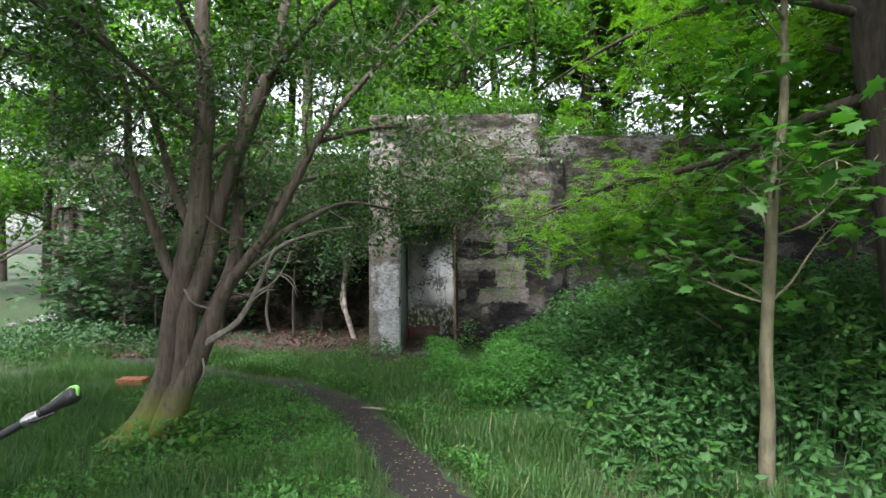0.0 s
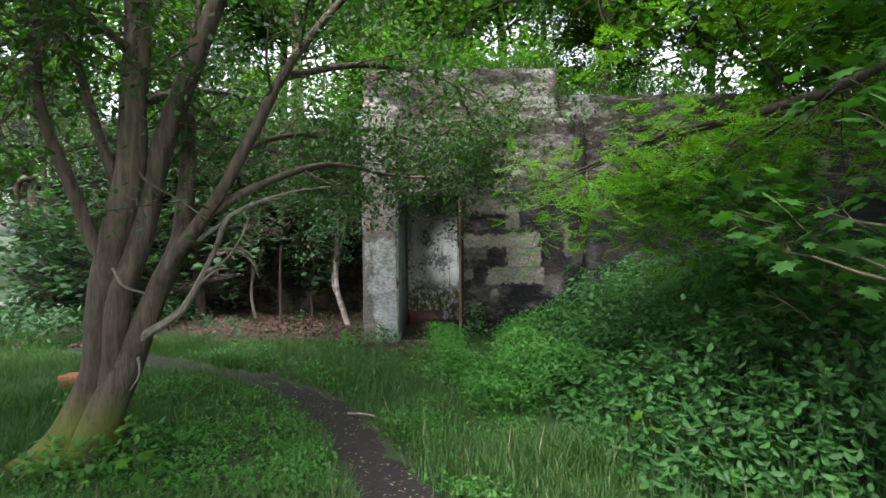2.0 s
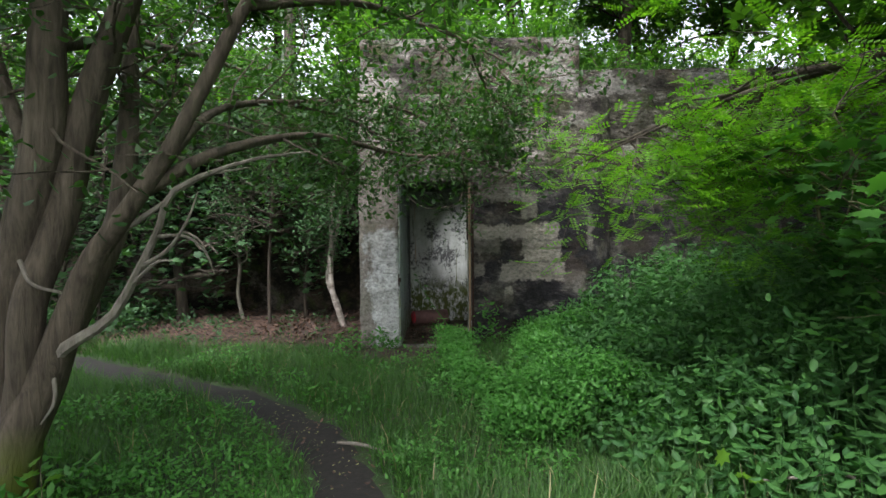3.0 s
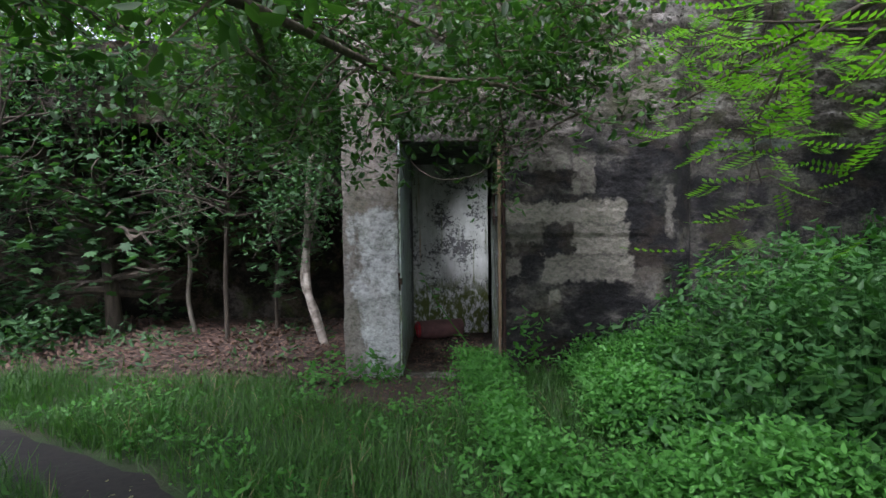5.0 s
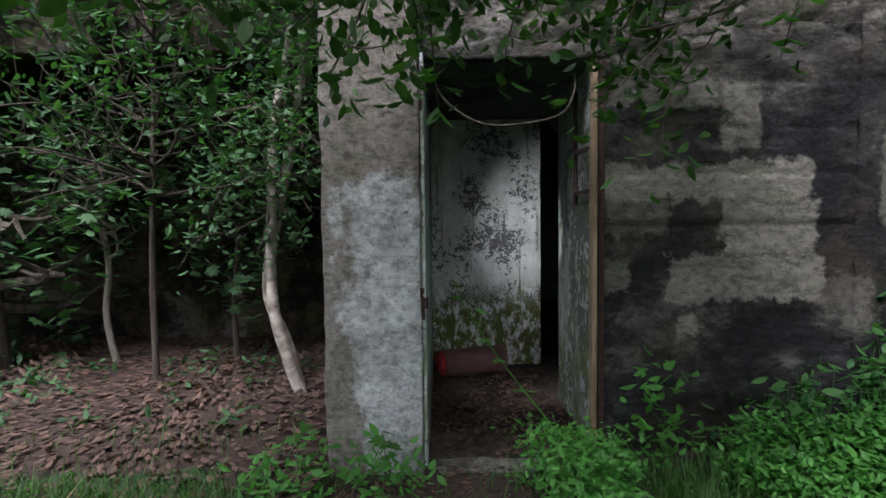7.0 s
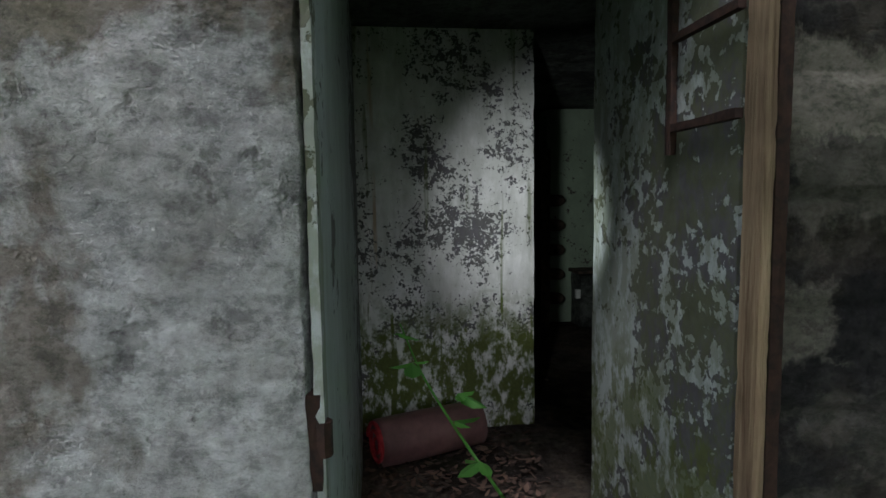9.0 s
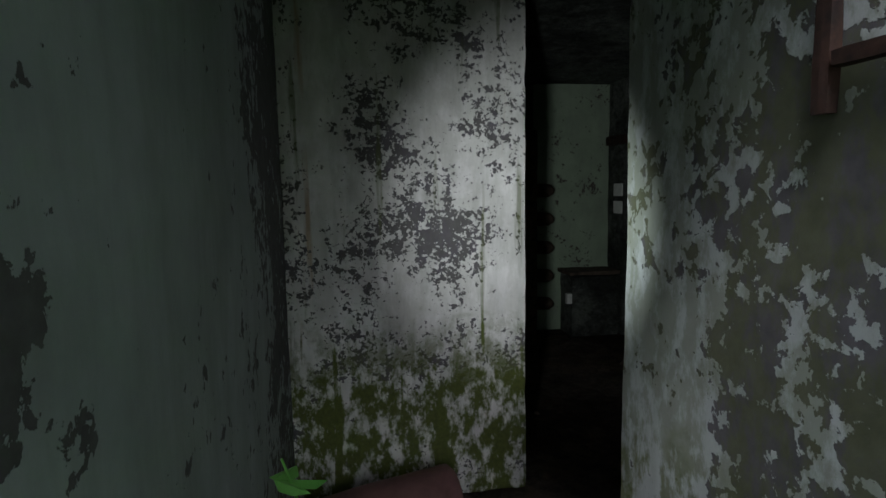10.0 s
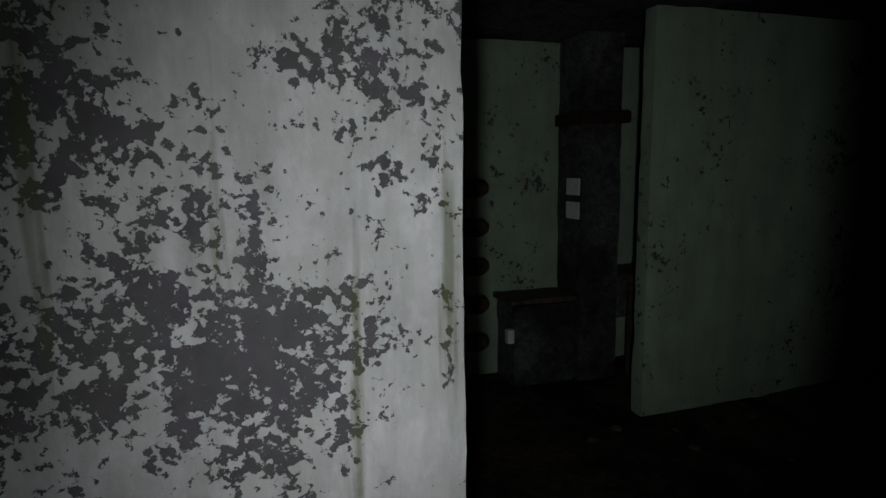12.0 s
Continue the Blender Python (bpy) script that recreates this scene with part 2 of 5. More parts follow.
def bark(name, a, c, stretch=(14, 14, 2.0), moss=0.0):
    m, n, l, b = nodes_of(name)
    v = coords(n, l, stretch)
    f = noise_tex(n, l, v, 1.6, 8, 0.65, 0.5)
    col = mix(n, l, 1.0, ramp(n, l, f, (0.3, a), (0.7, c)), ramp(n, l, noise_tex(n, l, coords(n, l), 3.0, 4), (0.3, 0.55), (0.7, 1.0)), "MULTIPLY")
    if moss:
        z = height(n, l)[2]
        w = calc(n, l, "MULTIPLY", band(n, l, z, 0.55, 0.2), ramp(n, l, noise_tex(n, l, coords(n, l), 4, 7, 0.65), (0.36, 0.0), (0.48, moss)))
        col = mix(n, l, w, col, (0.12, 0.15, 0.018))
    l.new(col, b.inputs["Base Color"])
    b.inputs["Roughness"].default_value = 0.9
    b.inputs["Specular IOR Level"].default_value = 0.25
    bump(n, l, b, f, 1.0, 0.02)
    return m


def simple(name, a, c, rough=0.6, metal=0.0, scale=20.0, strength=0.3):
    m, n, l, b = nodes_of(name)
    f = noise_tex(n, l, coords(n, l), scale, 7, 0.6, 0.3)
    l.new(ramp(n, l, f, (0.35, a), (0.65, c)), b.inputs["Base Color"])
    b.inputs["Roughness"].default_value = rough
    b.inputs["Metallic"].default_value = metal
    bump(n, l, b, f, strength, 0.006)
    return m


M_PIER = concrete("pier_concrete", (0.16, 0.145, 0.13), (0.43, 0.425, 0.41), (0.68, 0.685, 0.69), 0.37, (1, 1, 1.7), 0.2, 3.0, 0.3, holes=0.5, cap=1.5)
FRONT_STAINS = [(0.23, 1.59, 1.4, 1.4, 0.85), (0.25, 1.39, 0.62, 1.21, 0.4), (0.92, 1.38, 1.44, 1.1, 0.85), (0.62, 1.08, 1.48, 0.83, 0.7), (0.69, 0.74, 0.78, 0.64, 0.8),
                (0.25, 1.06, 0.4, 0.88, 0.6), (0.92, 2.05, 1.1, 1.68, 0.55), (0.3, 2.2, 0.88, 1.92, 0.45), (1.82, 1.75, 1.9, 1.25, 0.45), (1.86, 2.7, 1.94, 2.2, 0.4), (1.45, 0.95, 1.75, 0.7, 0.25)]
M_FACADE = concrete("stained_concrete", (0.026, 0.025, 0.028), (0.055, 0.052, 0.054), (0.13, 0.122, 0.112), 0.56, (0.9, 1, 1.4), 0.12, 11.0, 0.2, 0.08, patches=FRONT_STAINS, upper=2.2)
M_UPPER = concrete("weathered_concrete", (0.05, 0.045, 0.039), (0.15, 0.137, 0.12), (0.38, 0.36, 0.335), 0.52, (0.8, 1, 2.2), 0.45, 21.0, 0.45, 0.09, 0.25, 0.9)
# Damp concrete, its colours lowered further to carry the recess's shade.
M_DARKWALL = concrete("damp_shade_concrete", (0.016, 0.014, 0.011), (0.045, 0.038, 0.03), (0.13, 0.115, 0.1), 0.55, (1, 1, 1), 0.5, 31.0, 0.4)
SLAB_FLAKES = [((-0.42, 11.67, 1.6), (0.2, 1, 0.34), 0.034), ((-0.3, 11.67, 1.42), (0.2, 1, 0.2), 0.034), ((-0.08, 11.67, 1.04), (0.22, 1, 0.2), 0.036), ((-0.3, 11.67, 1.16), (0.18, 1, 0.12), 0.027),
               ((0.03, 11.67, 1.78), (0.14, 1, 0.24), 0.024), ((-0.25, 11.67, 1.98), (0.4, 1, 0.2), 0.027), ((-0.67, 11.67, 1.43), (0.1, 1, 0.25), 0.027), ((0.13, 11.67, 1.36), (0.13, 1, 0.16), 0.034),
               ((-0.45, 11.67, 1.02), (0.18, 1, 0.12), 0.024), ((-0.4, 11.67, 0.4), (0.35, 1, 0.25), 0.022), ((0.05, 11.67, 1.55), (0.15, 1, 0.15), 0.018),
               ((-0.58, 11.67, 1.72), (0.14, 1, 0.4), -0.05), ((0.12, 11.67, 0.85), (0.2, 1, 0.22), -0.05), ((-0.15, 11.67, 1.7), (0.16, 1, 0.2), -0.04), ((0.1, 11.67, 0.4), (0.18, 1, 0.15), -0.08)]
M_SLAB = peeling("peeling_whitewash", (0.8, 0.79, 0.8), (0.1, 0.093, 0.11), 0.53, 0.62, 1.0, 5.0, 2.6, 0.7, SLAB_FLAKES, 18, 0.9)
M_PASSAGE = peeling("peeling_pale_green_paint", (0.42, 0.48, 0.5), (0.1, 0.1, 0.105), 0.565, 0.3, 0.7, 14.0, 1.6, 0.0,
                    [((-0.74, 11.45, 1.2), (1, 0.75, 2.2), 0.11), ((-0.74, 9.9, 1.17), (1, 0.1, 0.14), 0.1), ((-0.74, 10.0, 1.06), (1, 0.08, 0.07), 0.09), ((-0.74, 10.5, 1.0), (1, 0.2, 0.3), 0.03)], 9)
M_JAMB = peeling("flaked_green_paint", (0.46, 0.51, 0.52), (0.085, 0.085, 0.095), 0.53, 0.75, 0.8, 23.0, 1.7, 0.0,
                 [((0.2, 9.95, 0.75), (1, 0.6, 1.1), 0.055), ((0.2, 10.3, 0.85), (1, 0.16, 0.5), 0.05), ((0.2, 10.66, 1.25), (1, 0.3, 0.9), -0.015), ((0.2, 10.2, 1.9), (1, 0.5, 0.4), -0.02)], 8)
M_ROOM = peeling("green_room_paint", (0.36, 0.46, 0.34), (0.09, 0.08, 0.07), 0.585, -0.2, 0.3, 33.0, 1.5)
M_CEIL = concrete("ceiling_concrete", (0.06, 0.065, 0.06), (0.13, 0.14, 0.13), (0.2, 0.22, 0.2), 0.5, (1, 1, 1), 0.2, 44.0)
M_FLOOR = concrete("dirty_floor", (0.03, 0.022, 0.018), (0.06, 0.045, 0.038), (0.11, 0.09, 0.075), 0.52, (1, 1, 1), 0.15, 52.0, 0.4)
M_RUST = simple("rusty_steel", (0.016, 0.009, 0.008), (0.05, 0.024, 0.016), 0.85, 0.3, 30)
M_RUSTLIGHT = bark("weathered_frame", (0.11, 0.06, 0.035), (0.5, 0.38, 0.25), (26, 26, 1.2))
M_BARK = bark("grey_bark", (0.045, 0.036, 0.026), (0.17, 0.14, 0.105), (16, 16, 2.2), 0.9)
M_TWIG = bark("pale_dry_twig", (0.13, 0.115, 0.09), (0.3, 0.275, 0.23), (16, 16, 4))
M_DARKBARK = bark("dark_bark", (0.03, 0.024, 0.02), (0.11, 0.09, 0.07), (14, 14, 2))
M_BIRCH = bark("pale_birch_bark", (0.09, 0.07, 0.055), (0.45, 0.41, 0.36), (4, 4, 7))
M_YOUNG = bark("young_bark", (0.085, 0.08, 0.045), (0.2, 0.185, 0.115), (8, 8, 4))
M_LEAF = leaf_mat("willow_leaves", (0.02, 0.065, 0.014), (0.055, 0.13, 0.026))
M_LEAFBRIGHT = leaf_mat("locust_leaves", (0.06, 0.17, 0.008), (0.13, 0.28, 0.018), 0.55, 0.55)
M_MAPLE = leaf_mat("maple_leaves", (0.026, 0.1, 0.016), (0.07, 0.2, 0.03), 0.5, 0.45)
M_FOREST = leaf_mat("forest_leaves", (0.035, 0.11, 0.014), (0.11, 0.24, 0.028), 0.6, 0.6)
# Darker copy of the leaf greens; the recess's shade is in its colour.
M_DARKLEAF = leaf_mat("leaves_darkened_for_shade", (0.017, 0.06, 0.018), (0.05, 0.125, 0.038), 0.7, 0.3)
M_NETTLE = leaf_mat("nettle_leaves", (0.02, 0.085, 0.018), (0.055, 0.16, 0.03), 0.62, 0.35)
M_HERB = leaf_mat("young_herb_leaves", (0.045, 0.16, 0.025), (0.09, 0.27, 0.045), 0.6, 0.4)
M_GRASS = leaf_mat("grass_blades", (0.022, 0.078, 0.013), (0.07, 0.165, 0.028), 0.6, 0.4)
M_STRAW = leaf_mat("dry_grass", (0.12, 0.12, 0.055), (0.32, 0.29, 0.15), 0.7, 0.2)
M_LITTER = leaf_mat("dead_leaves", (0.03, 0.016, 0.012), (0.16, 0.093, 0.07), 0.8, 0.1)
M_BRICK = simple("orange_brick", (0.18, 0.06, 0.028), (0.32, 0.13, 0.06), 0.9, 0, 25)
M_STONE = simple("rubble_stone", (0.1, 0.095, 0.09), (0.26, 0.25, 0.24), 0.9, 0, 14)
M_RED = simple("faded_red_vinyl", (0.09, 0.04, 0.04), (0.17, 0.085, 0.08), 0.6, 0, 8, 0.2)
M_REDBRIGHT = simple("red_end_cloth", (0.3, 0.01, 0.02), (0.5, 0.04, 0.05), 0.6, 0, 40)
M_BLACK = simple("black_rubber", (0.01, 0.01, 0.012), (0.02, 0.02, 0.022), 0.5, 0, 80)
M_LIME = simple("lime_grip", (0.2, 0.5, 0.1), (0.26, 0.6, 0.14), 0.5, 0, 60)
M_CHROME = simple("dull_alloy", (0.4, 0.4, 0.4), (0.55, 0.55, 0.55), 0.35, 1.0, 50)
M_WHITE = simple("white_enamel", (0.7, 0.72, 0.7), (0.85, 0.86, 0.84), 0.4, 0, 20)
M_WOODDARK = simple("dark_rotten_wood", (0.035, 0.025, 0.018), (0.11, 0.08, 0.06), 0.85, 0, 18)


def ground_mat():
    m, n, l, b = nodes_of("forest_soil")
    v = coords(n, l)
    f = noise_tex(n, l, v, 0.9, 8, 0.6, 0.3)
    g = noise_tex(n, l, v, 30, 6, 0.65)
    col = ramp(n, l, f, (0.35, (0.02, 0.04, 0.01)), (0.5, (0.03, 0.065, 0.014)), (0.68, (0.05, 0.045, 0.025)))
    col = mix(n, l, 0.7, col, ramp(n, l, g, (0.3, 0.4), (0.7, 1.0)), "MULTIPLY")
    l.new(col, b.inputs["Base Color"])
    b.inputs["Roughness"].default_value = 0.95
    bump(n, l, b, g, 0.8, 0.03)
    return m


M_GROUND = ground_mat()
M_SOIL = simple("black_path_soil", (0.005, 0.004, 0.004), (0.016, 0.012, 0.011), 0.85, 0, 18, 0.8)
M_LITTERSOIL = simple("leafy_soil", (0.016, 0.009, 0.006), (0.045, 0.024, 0.016), 0.95, 0, 22, 0.8)


# ---- mesh helpers ----
rng = np.random.default_rng(5)


def mesh_from(name, verts, faces, mat, smooth=False):
    verts = np.asarray(verts, dtype=np.float32)
    me = bpy.data.meshes.new(name)
    if isinstance(faces, np.ndarray):
        k = faces.shape[1]
        me.vertices.add(len(verts))
        me.vertices.foreach_set("co", verts.ravel())
        me.loops.add(faces.size)
        me.loops.foreach_set("vertex_index", faces.astype(np.int32).ravel())
        me.polygons.add(len(faces))
        me.polygons.foreach_set("loop_start", np.arange(0, faces.size, k, dtype=np.int32))
        me.update(calc_edges=True)
    else:
        me.from_pydata([tuple(v) for v in verts], [], faces)
        me.update()
    if smooth:
        me.shade_smooth()
    me.materials.append(mat)
    return me


def put(name, verts, faces, mat, parent=None, label="", smooth=False):
    ob = new(name, mesh_from(name, verts, faces, mat, smooth))
    if parent is not None:
        ob.parent = parent
    if label:
        ob["label"] = label
    return ob


def join(*lists):
    v, f, o = [], [], 0
    for a, b in lists:
        v.extend(a)
        f.extend([tuple(i + o for i in q) for q in b])
        o += len(a)
    return v, f


def spline(points, n):
    """A smooth line of n points through the given ones."""
    p = np.array(points, dtype=float)
    p = np.vstack([2 * p[0] - p[1], p, 2 * p[-1] - p[-2]])
    out = []
    k = len(p) - 3
    for i in range(n):
        s = i / (n - 1) * k
        j = min(int(s), k - 1)
        t = s - j
        a, b, c, d = p[j:j + 4]
        out.append(0.5 * (2 * b + (c - a) * t + (2 * a - 5 * b + 4 * c - d) * t * t + (3 * b - a - 3 * c + d) * t ** 3))
    return np.array(out)


def tube(points, radii, sides=8, rough=0.0, steps=0):
    """A tapered, closed limb along a line."""
    p = spline(points, steps or max(6, 4 * len(points)))
    r = np.interp(np.linspace(0, 1, len(p)), np.linspace(0, 1, len(radii)), radii)
    v, f = [], []
    side = Vector((1, 0.2, 0.1))
    for i, q in enumerate(p):
        d = Vector(p[min(i + 1, len(p) - 1)] - p[max(i - 1, 0)]).normalized()
        a = (side - d * side.dot(d))
        if a.length < 1e-3:
            a = d.orthogonal()
        a.normalize()
        side = a
        c = d.cross(a)
        for k in range(sides):
            w = 2 * math.pi * k / sides
            rr = r[i] * (1 + rough * noise.noise(Vector((q[0] * 3 + 2 * math.cos(w), q[1] * 3 + 2 * math.sin(w), q[2] * 2.0))))
            v.append(tuple(Vector(q) + (a * math.cos(w) + c * math.sin(w)) * rr))
    for i in range(len(p) - 1):
        for k in range(sides):
            f.append((i * sides + k, i * sides + (k + 1) % sides, (i + 1) * sides + (k + 1) % sides, (i + 1) * sides + k))
    f.append(tuple(range(sides))[::-1])
    f.append(tuple((len(p) - 1) * sides + k for k in range(sides)))
    return v, f


def slab_mesh(lo, hi, res=0.06, edge=0.015, amp=0.006, freq=3.0, extra=None):
    """A block with worn, rounded edges and an uneven skin."""
    lo, hi = np.array(lo, float), np.array(hi, float)
    cnt = [max(2, min(110, int(math.ceil((hi[a] - lo[a]) / res)) + 1)) for a in range(3)]
    v, f = [], []
    for axis in range(3):
        u, w = [a for a in range(3) if a != axis]
        for side in (0, 1):
            o = len(v)
            for i in range(cnt[u]):
                for j in range(cnt[w]):
                    q = np.zeros(3)
                    q[axis] = (lo, hi)[side][axis]
                    q[u] = lo[u] + (hi[u] - lo[u]) * i / (cnt[u] - 1)
                    q[w] = lo[w] + (hi[w] - lo[w]) * j / (cnt[w] - 1)
                    inner = np.clip(q, lo + edge, hi - edge)
                    d = q - inner
                    ln = np.linalg.norm(d)
                    nrm = d / ln if ln > 1e-9 else np.zeros(3)
                    wear = noise.fractal(Vector(q * freq * 3), 1.0, 2.0, 3)
                    s = noise.fractal(Vector(q * freq), 1.0, 2.0, 3)
                    corner = 1 if (np.abs(d) > edge * 0.5).sum() > 1 else 0
                    q2 = inner + nrm * (edge + amp * (s + 0.5 * wear) - corner * edge * max(0, wear))
                    if extra is not None:
                        q2 = q2 + extra(q)
                    v.append(tuple(q2))
            for i in range(cnt[u] - 1):
                for j in range(cnt[w] - 1):
                    a, b = o + i * cnt[w] + j, o + (i + 1) * cnt[w] + j
                    quad = (a, b, b + 1, a + 1)
                    flip = (side == 1) == (axis == 1)
                    f.append(quad[::-1] if flip else quad)
    return v, f


def block(name, lo, hi, mat, parent=None, label="", **kw):
    v, f = slab_mesh(lo, hi, **kw)
    return put(name, v, f, mat, parent, label, True)


def thing(name, at=(0, 0, 0), label="", category="", group="", kind=""):
    ob = new(name)
    ob.location = at
    ob.empty_display_size = 0.1
    return tagged(ob, label, category, group, kind)


def under(child, parent):
    """Parent a mesh whose vertices are in world metres to a thing that stands elsewhere."""
    child.parent = parent
    child.matrix_parent_inverse = Matrix.Translation(parent.location).inverted()
    return child


# leaf outlines, one long in y
OVAL = (np.array([(0, 0, 0), (-0.22, 0.3, 0.06), (-0.2, 0.65, 0.05), (0, 1, -0.05), (0.2, 0.65, 0.05), (0.22, 0.3, 0.06)]), np.array([(0, 1, 2, 3), (0, 3, 4, 5)]))
LEAFLET = (np.array([(0, 0, 0), (-0.27, 0.5, 0.08), (0, 1, -0.05), (0.27, 0.5, 0.08)]), np.array([(0, 1, 2, 3)]))
BLADE = (np.array([(-0.016, 0, 0), (0.016, 0, 0), (0.013, 0.55, 0.06), (-0.013, 0.55, 0.06), (0.003, 0.95, 0.34), (-0.003, 0.95, 0.34)]), np.array([(0, 1, 2, 3), (3, 2, 4, 5)]))


def maple_outline():
    pts = [(0, 0.1), (-0.3, 0.02), (-0.28, 0.2), (-0.6, 0.38), (-0.3, 0.5), (-0.32, 0.85), (-0.12, 0.72), (0, 1.08), (0.12, 0.72), (0.32, 0.85), (0.3, 0.5), (0.6, 0.38), (0.28, 0.2), (0.3, 0.02)]
    v = [(0, 0.4, -0.05)] + [(x, y, 0.08 * abs(x)) for x, y in pts]
    return np.array(v), np.array([(0, i, i % 14 + 1) for i in range(1, 15)])


def frond_outline():
    v, f = [], []
    for i in range(15):
        y = 0.12 + 0.055 * (i // 2) * 2
        s = -1 if i % 2 else 1
        if i == 14:
            ax, tip = (0, 0.92), (0, 1.08)
            side = (0.05, 1.0)
            pts = [(0, 0.9), (-0.045, 0.98), (0, 1.08), (0.045, 0.98)]
        else:
            pts = [(0, y), (s * 0.08, y + 0.045), (s * 0.18, y + 0.02), (s * 0.09, y - 0.035)]
        o = len(v)
        v += [(x, yy, -0.25 * abs(x) - 0.18 * yy * yy) for x, yy in pts]
        f.append((o, o + 1, o + 2, o + 3))
    return np.array(v), np.array(f)


MAPLE, FROND = maple_outline(), frond_outline()


def leaves(shape, places, sizes, up=0.5, face=None, seed=1, droop=0.0):
    """Many leaves at the given places, turned at random: arrays of vertices and faces."""
    r = np.random.default_rng(seed)
    tv, tf = shape
    n = len(places)
    yaw = r.uniform(0, 2 * np.pi, n)
    if face is not None:
        yaw = face + r.normal(0, 0.6, n)
    tilt = r.normal(droop, up, n)
    roll = r.normal(0, up * 0.8, n)
    sizes = np.broadcast_to(sizes, n) * r.uniform(0.7, 1.25, n)
    ydir = np.stack([np.cos(yaw) * np.cos(tilt), np.sin(yaw) * np.cos(tilt), np.sin(tilt)], 1)
    xdir = np.stack([-np.sin(yaw), np.cos(yaw), np.zeros(n)], 1)
    zdir = np.cross(xdir, ydir)
    x2 = xdir * np.cos(roll)[:, None] + zdir * np.sin(roll)[:, None]
    z2 = np.cross(x2, ydir)
    loc = tv[None, :, :] * sizes[:, None, None]
    v = loc[:, :, :1] * x2[:, None] + loc[:, :, 1:2] * ydir[:, None] + loc[:, :, 2:] * z2[:, None] + np.asarray(places)[:, None]
    f = tf[None] + (np.arange(n) * len(tv))[:, None, None]
    return v.reshape(-1, 3), f.reshape(-1, tf.shape[1])


# ---- ground ----
def lie(x, y):
    """The ground's height: level before the wall, uneven, with a low bank to the far left and right."""
    h = 0.05 * noise.noise(Vector((x * 0.35, y * 0.35, 0))) + 0.02 * noise.noise(Vector((x * 1.7, y * 1.7, 3)))
    h += 0.35 * max(0, min(1, (y - 14) / 8)) * max(0, min(1, (-x - 6) / 4))
    inside = max(0, min(1, (y - 9.2) / 0.5)) * max(0, min(1, (x + 1.5) / 0.3)) * max(0, min(1, (3 - x) / 0.5))
    return h * (1 - inside) - 0.05 * inside - 0.0


def build_ground():
    xs = np.unique(np.concatenate([np.linspace(-9, 7, 130), -9 - np.geomspace(0.2, 1500, 26), 7 + np.geomspace(0.2, 1500, 26)]))
    ys = np.unique(np.concatenate([np.linspace(-2, 14, 130), -2 - np.geomspace(0.2, 1500, 26), 14 + np.geomspace(0.2, 1500, 26)]))
    v = [(x, y, lie(x, y) if abs(x) < 60 and abs(y) < 60 else 0) for y in ys for x in xs]
    k = len(xs)
    f = [(j * k + i, j * k + i + 1, (j + 1) * k + i + 1, (j + 1) * k + i) for j in range(len(ys) - 1) for i in range(k - 1)]
    g = put("ground", v, f, M_GROUND, smooth=True)
    tagged(g, "dark uneven woodland soil under grass and weeds", "ground", kind="structure")


build_ground()

PATH = spline([(0.35, 3.0), (-0.1, 3.95), (-0.52, 4.95), (-1.15, 6.35), (-2.2, 7.35), (-3.6, 8.1), (-5.2, 9.0)], 60)


def build_path():
    v, f = [], []
    for i, (x, y) in enumerate(PATH):
        d = PATH[min(i + 1, 59)] - PATH[max(i - 1, 0)]
        d /= np.linalg.norm(d)
        nrm = np.array([-d[1], d[0]])
        w = 0.23 + 0.09 * noise.noise(Vector((x * 2.3, y * 2.3, 7)))
        for j in range(7):
            s = (j - 3) / 3
            e = w * s * (1 + 0.2 * noise.noise(Vector((x * 5, y * 5, j))))
            q = np.array([x, y]) + nrm * e
            v.append((q[0], q[1], lie(*q) + 0.012 - 0.012 * s * s - 0.004 * abs(s) + 0.012 * noise.noise(Vector((q[0] * 9, q[1] * 9, 0)))))
    for i in range(59):
        for j in range(6):
            f.append((i * 7 + j, i * 7 + j + 1, (i + 1) * 7 + j + 1, (i + 1) * 7 + j))
    p = put("path", v, f, M_SOIL, smooth=True)
    tagged(p, "trodden footpath of black bare soil through grass", "path", kind="structure")


build_path()


def leaf_mould():
    xs, ys = np.linspace(-7.0, -1.0, 50), np.linspace(9.2, 12.8, 34)
    v = []
    for y in ys:
        for x in xs:
            rim = min(x + 7.0, -1.0 - x, y - 9.2, 1.0)
            v.append((x, y, lie(x, y) + 0.03 * min(1, rim * 1.5) - 0.012 + 0.015 * noise.noise(Vector((x * 3, y * 3, 2)))))
    f = [(j * 50 + i, j * 50 + i + 1, (j + 1) * 50 + i + 1, (j + 1) * 50 + i) for j in range(33) for i in range(49)]
    tagged(put("ground_leaf_mould", v, f, M_LITTERSOIL, smooth=True), "brown leaf mould before the recess wall", "ground", kind="structure")


leaf_mould()


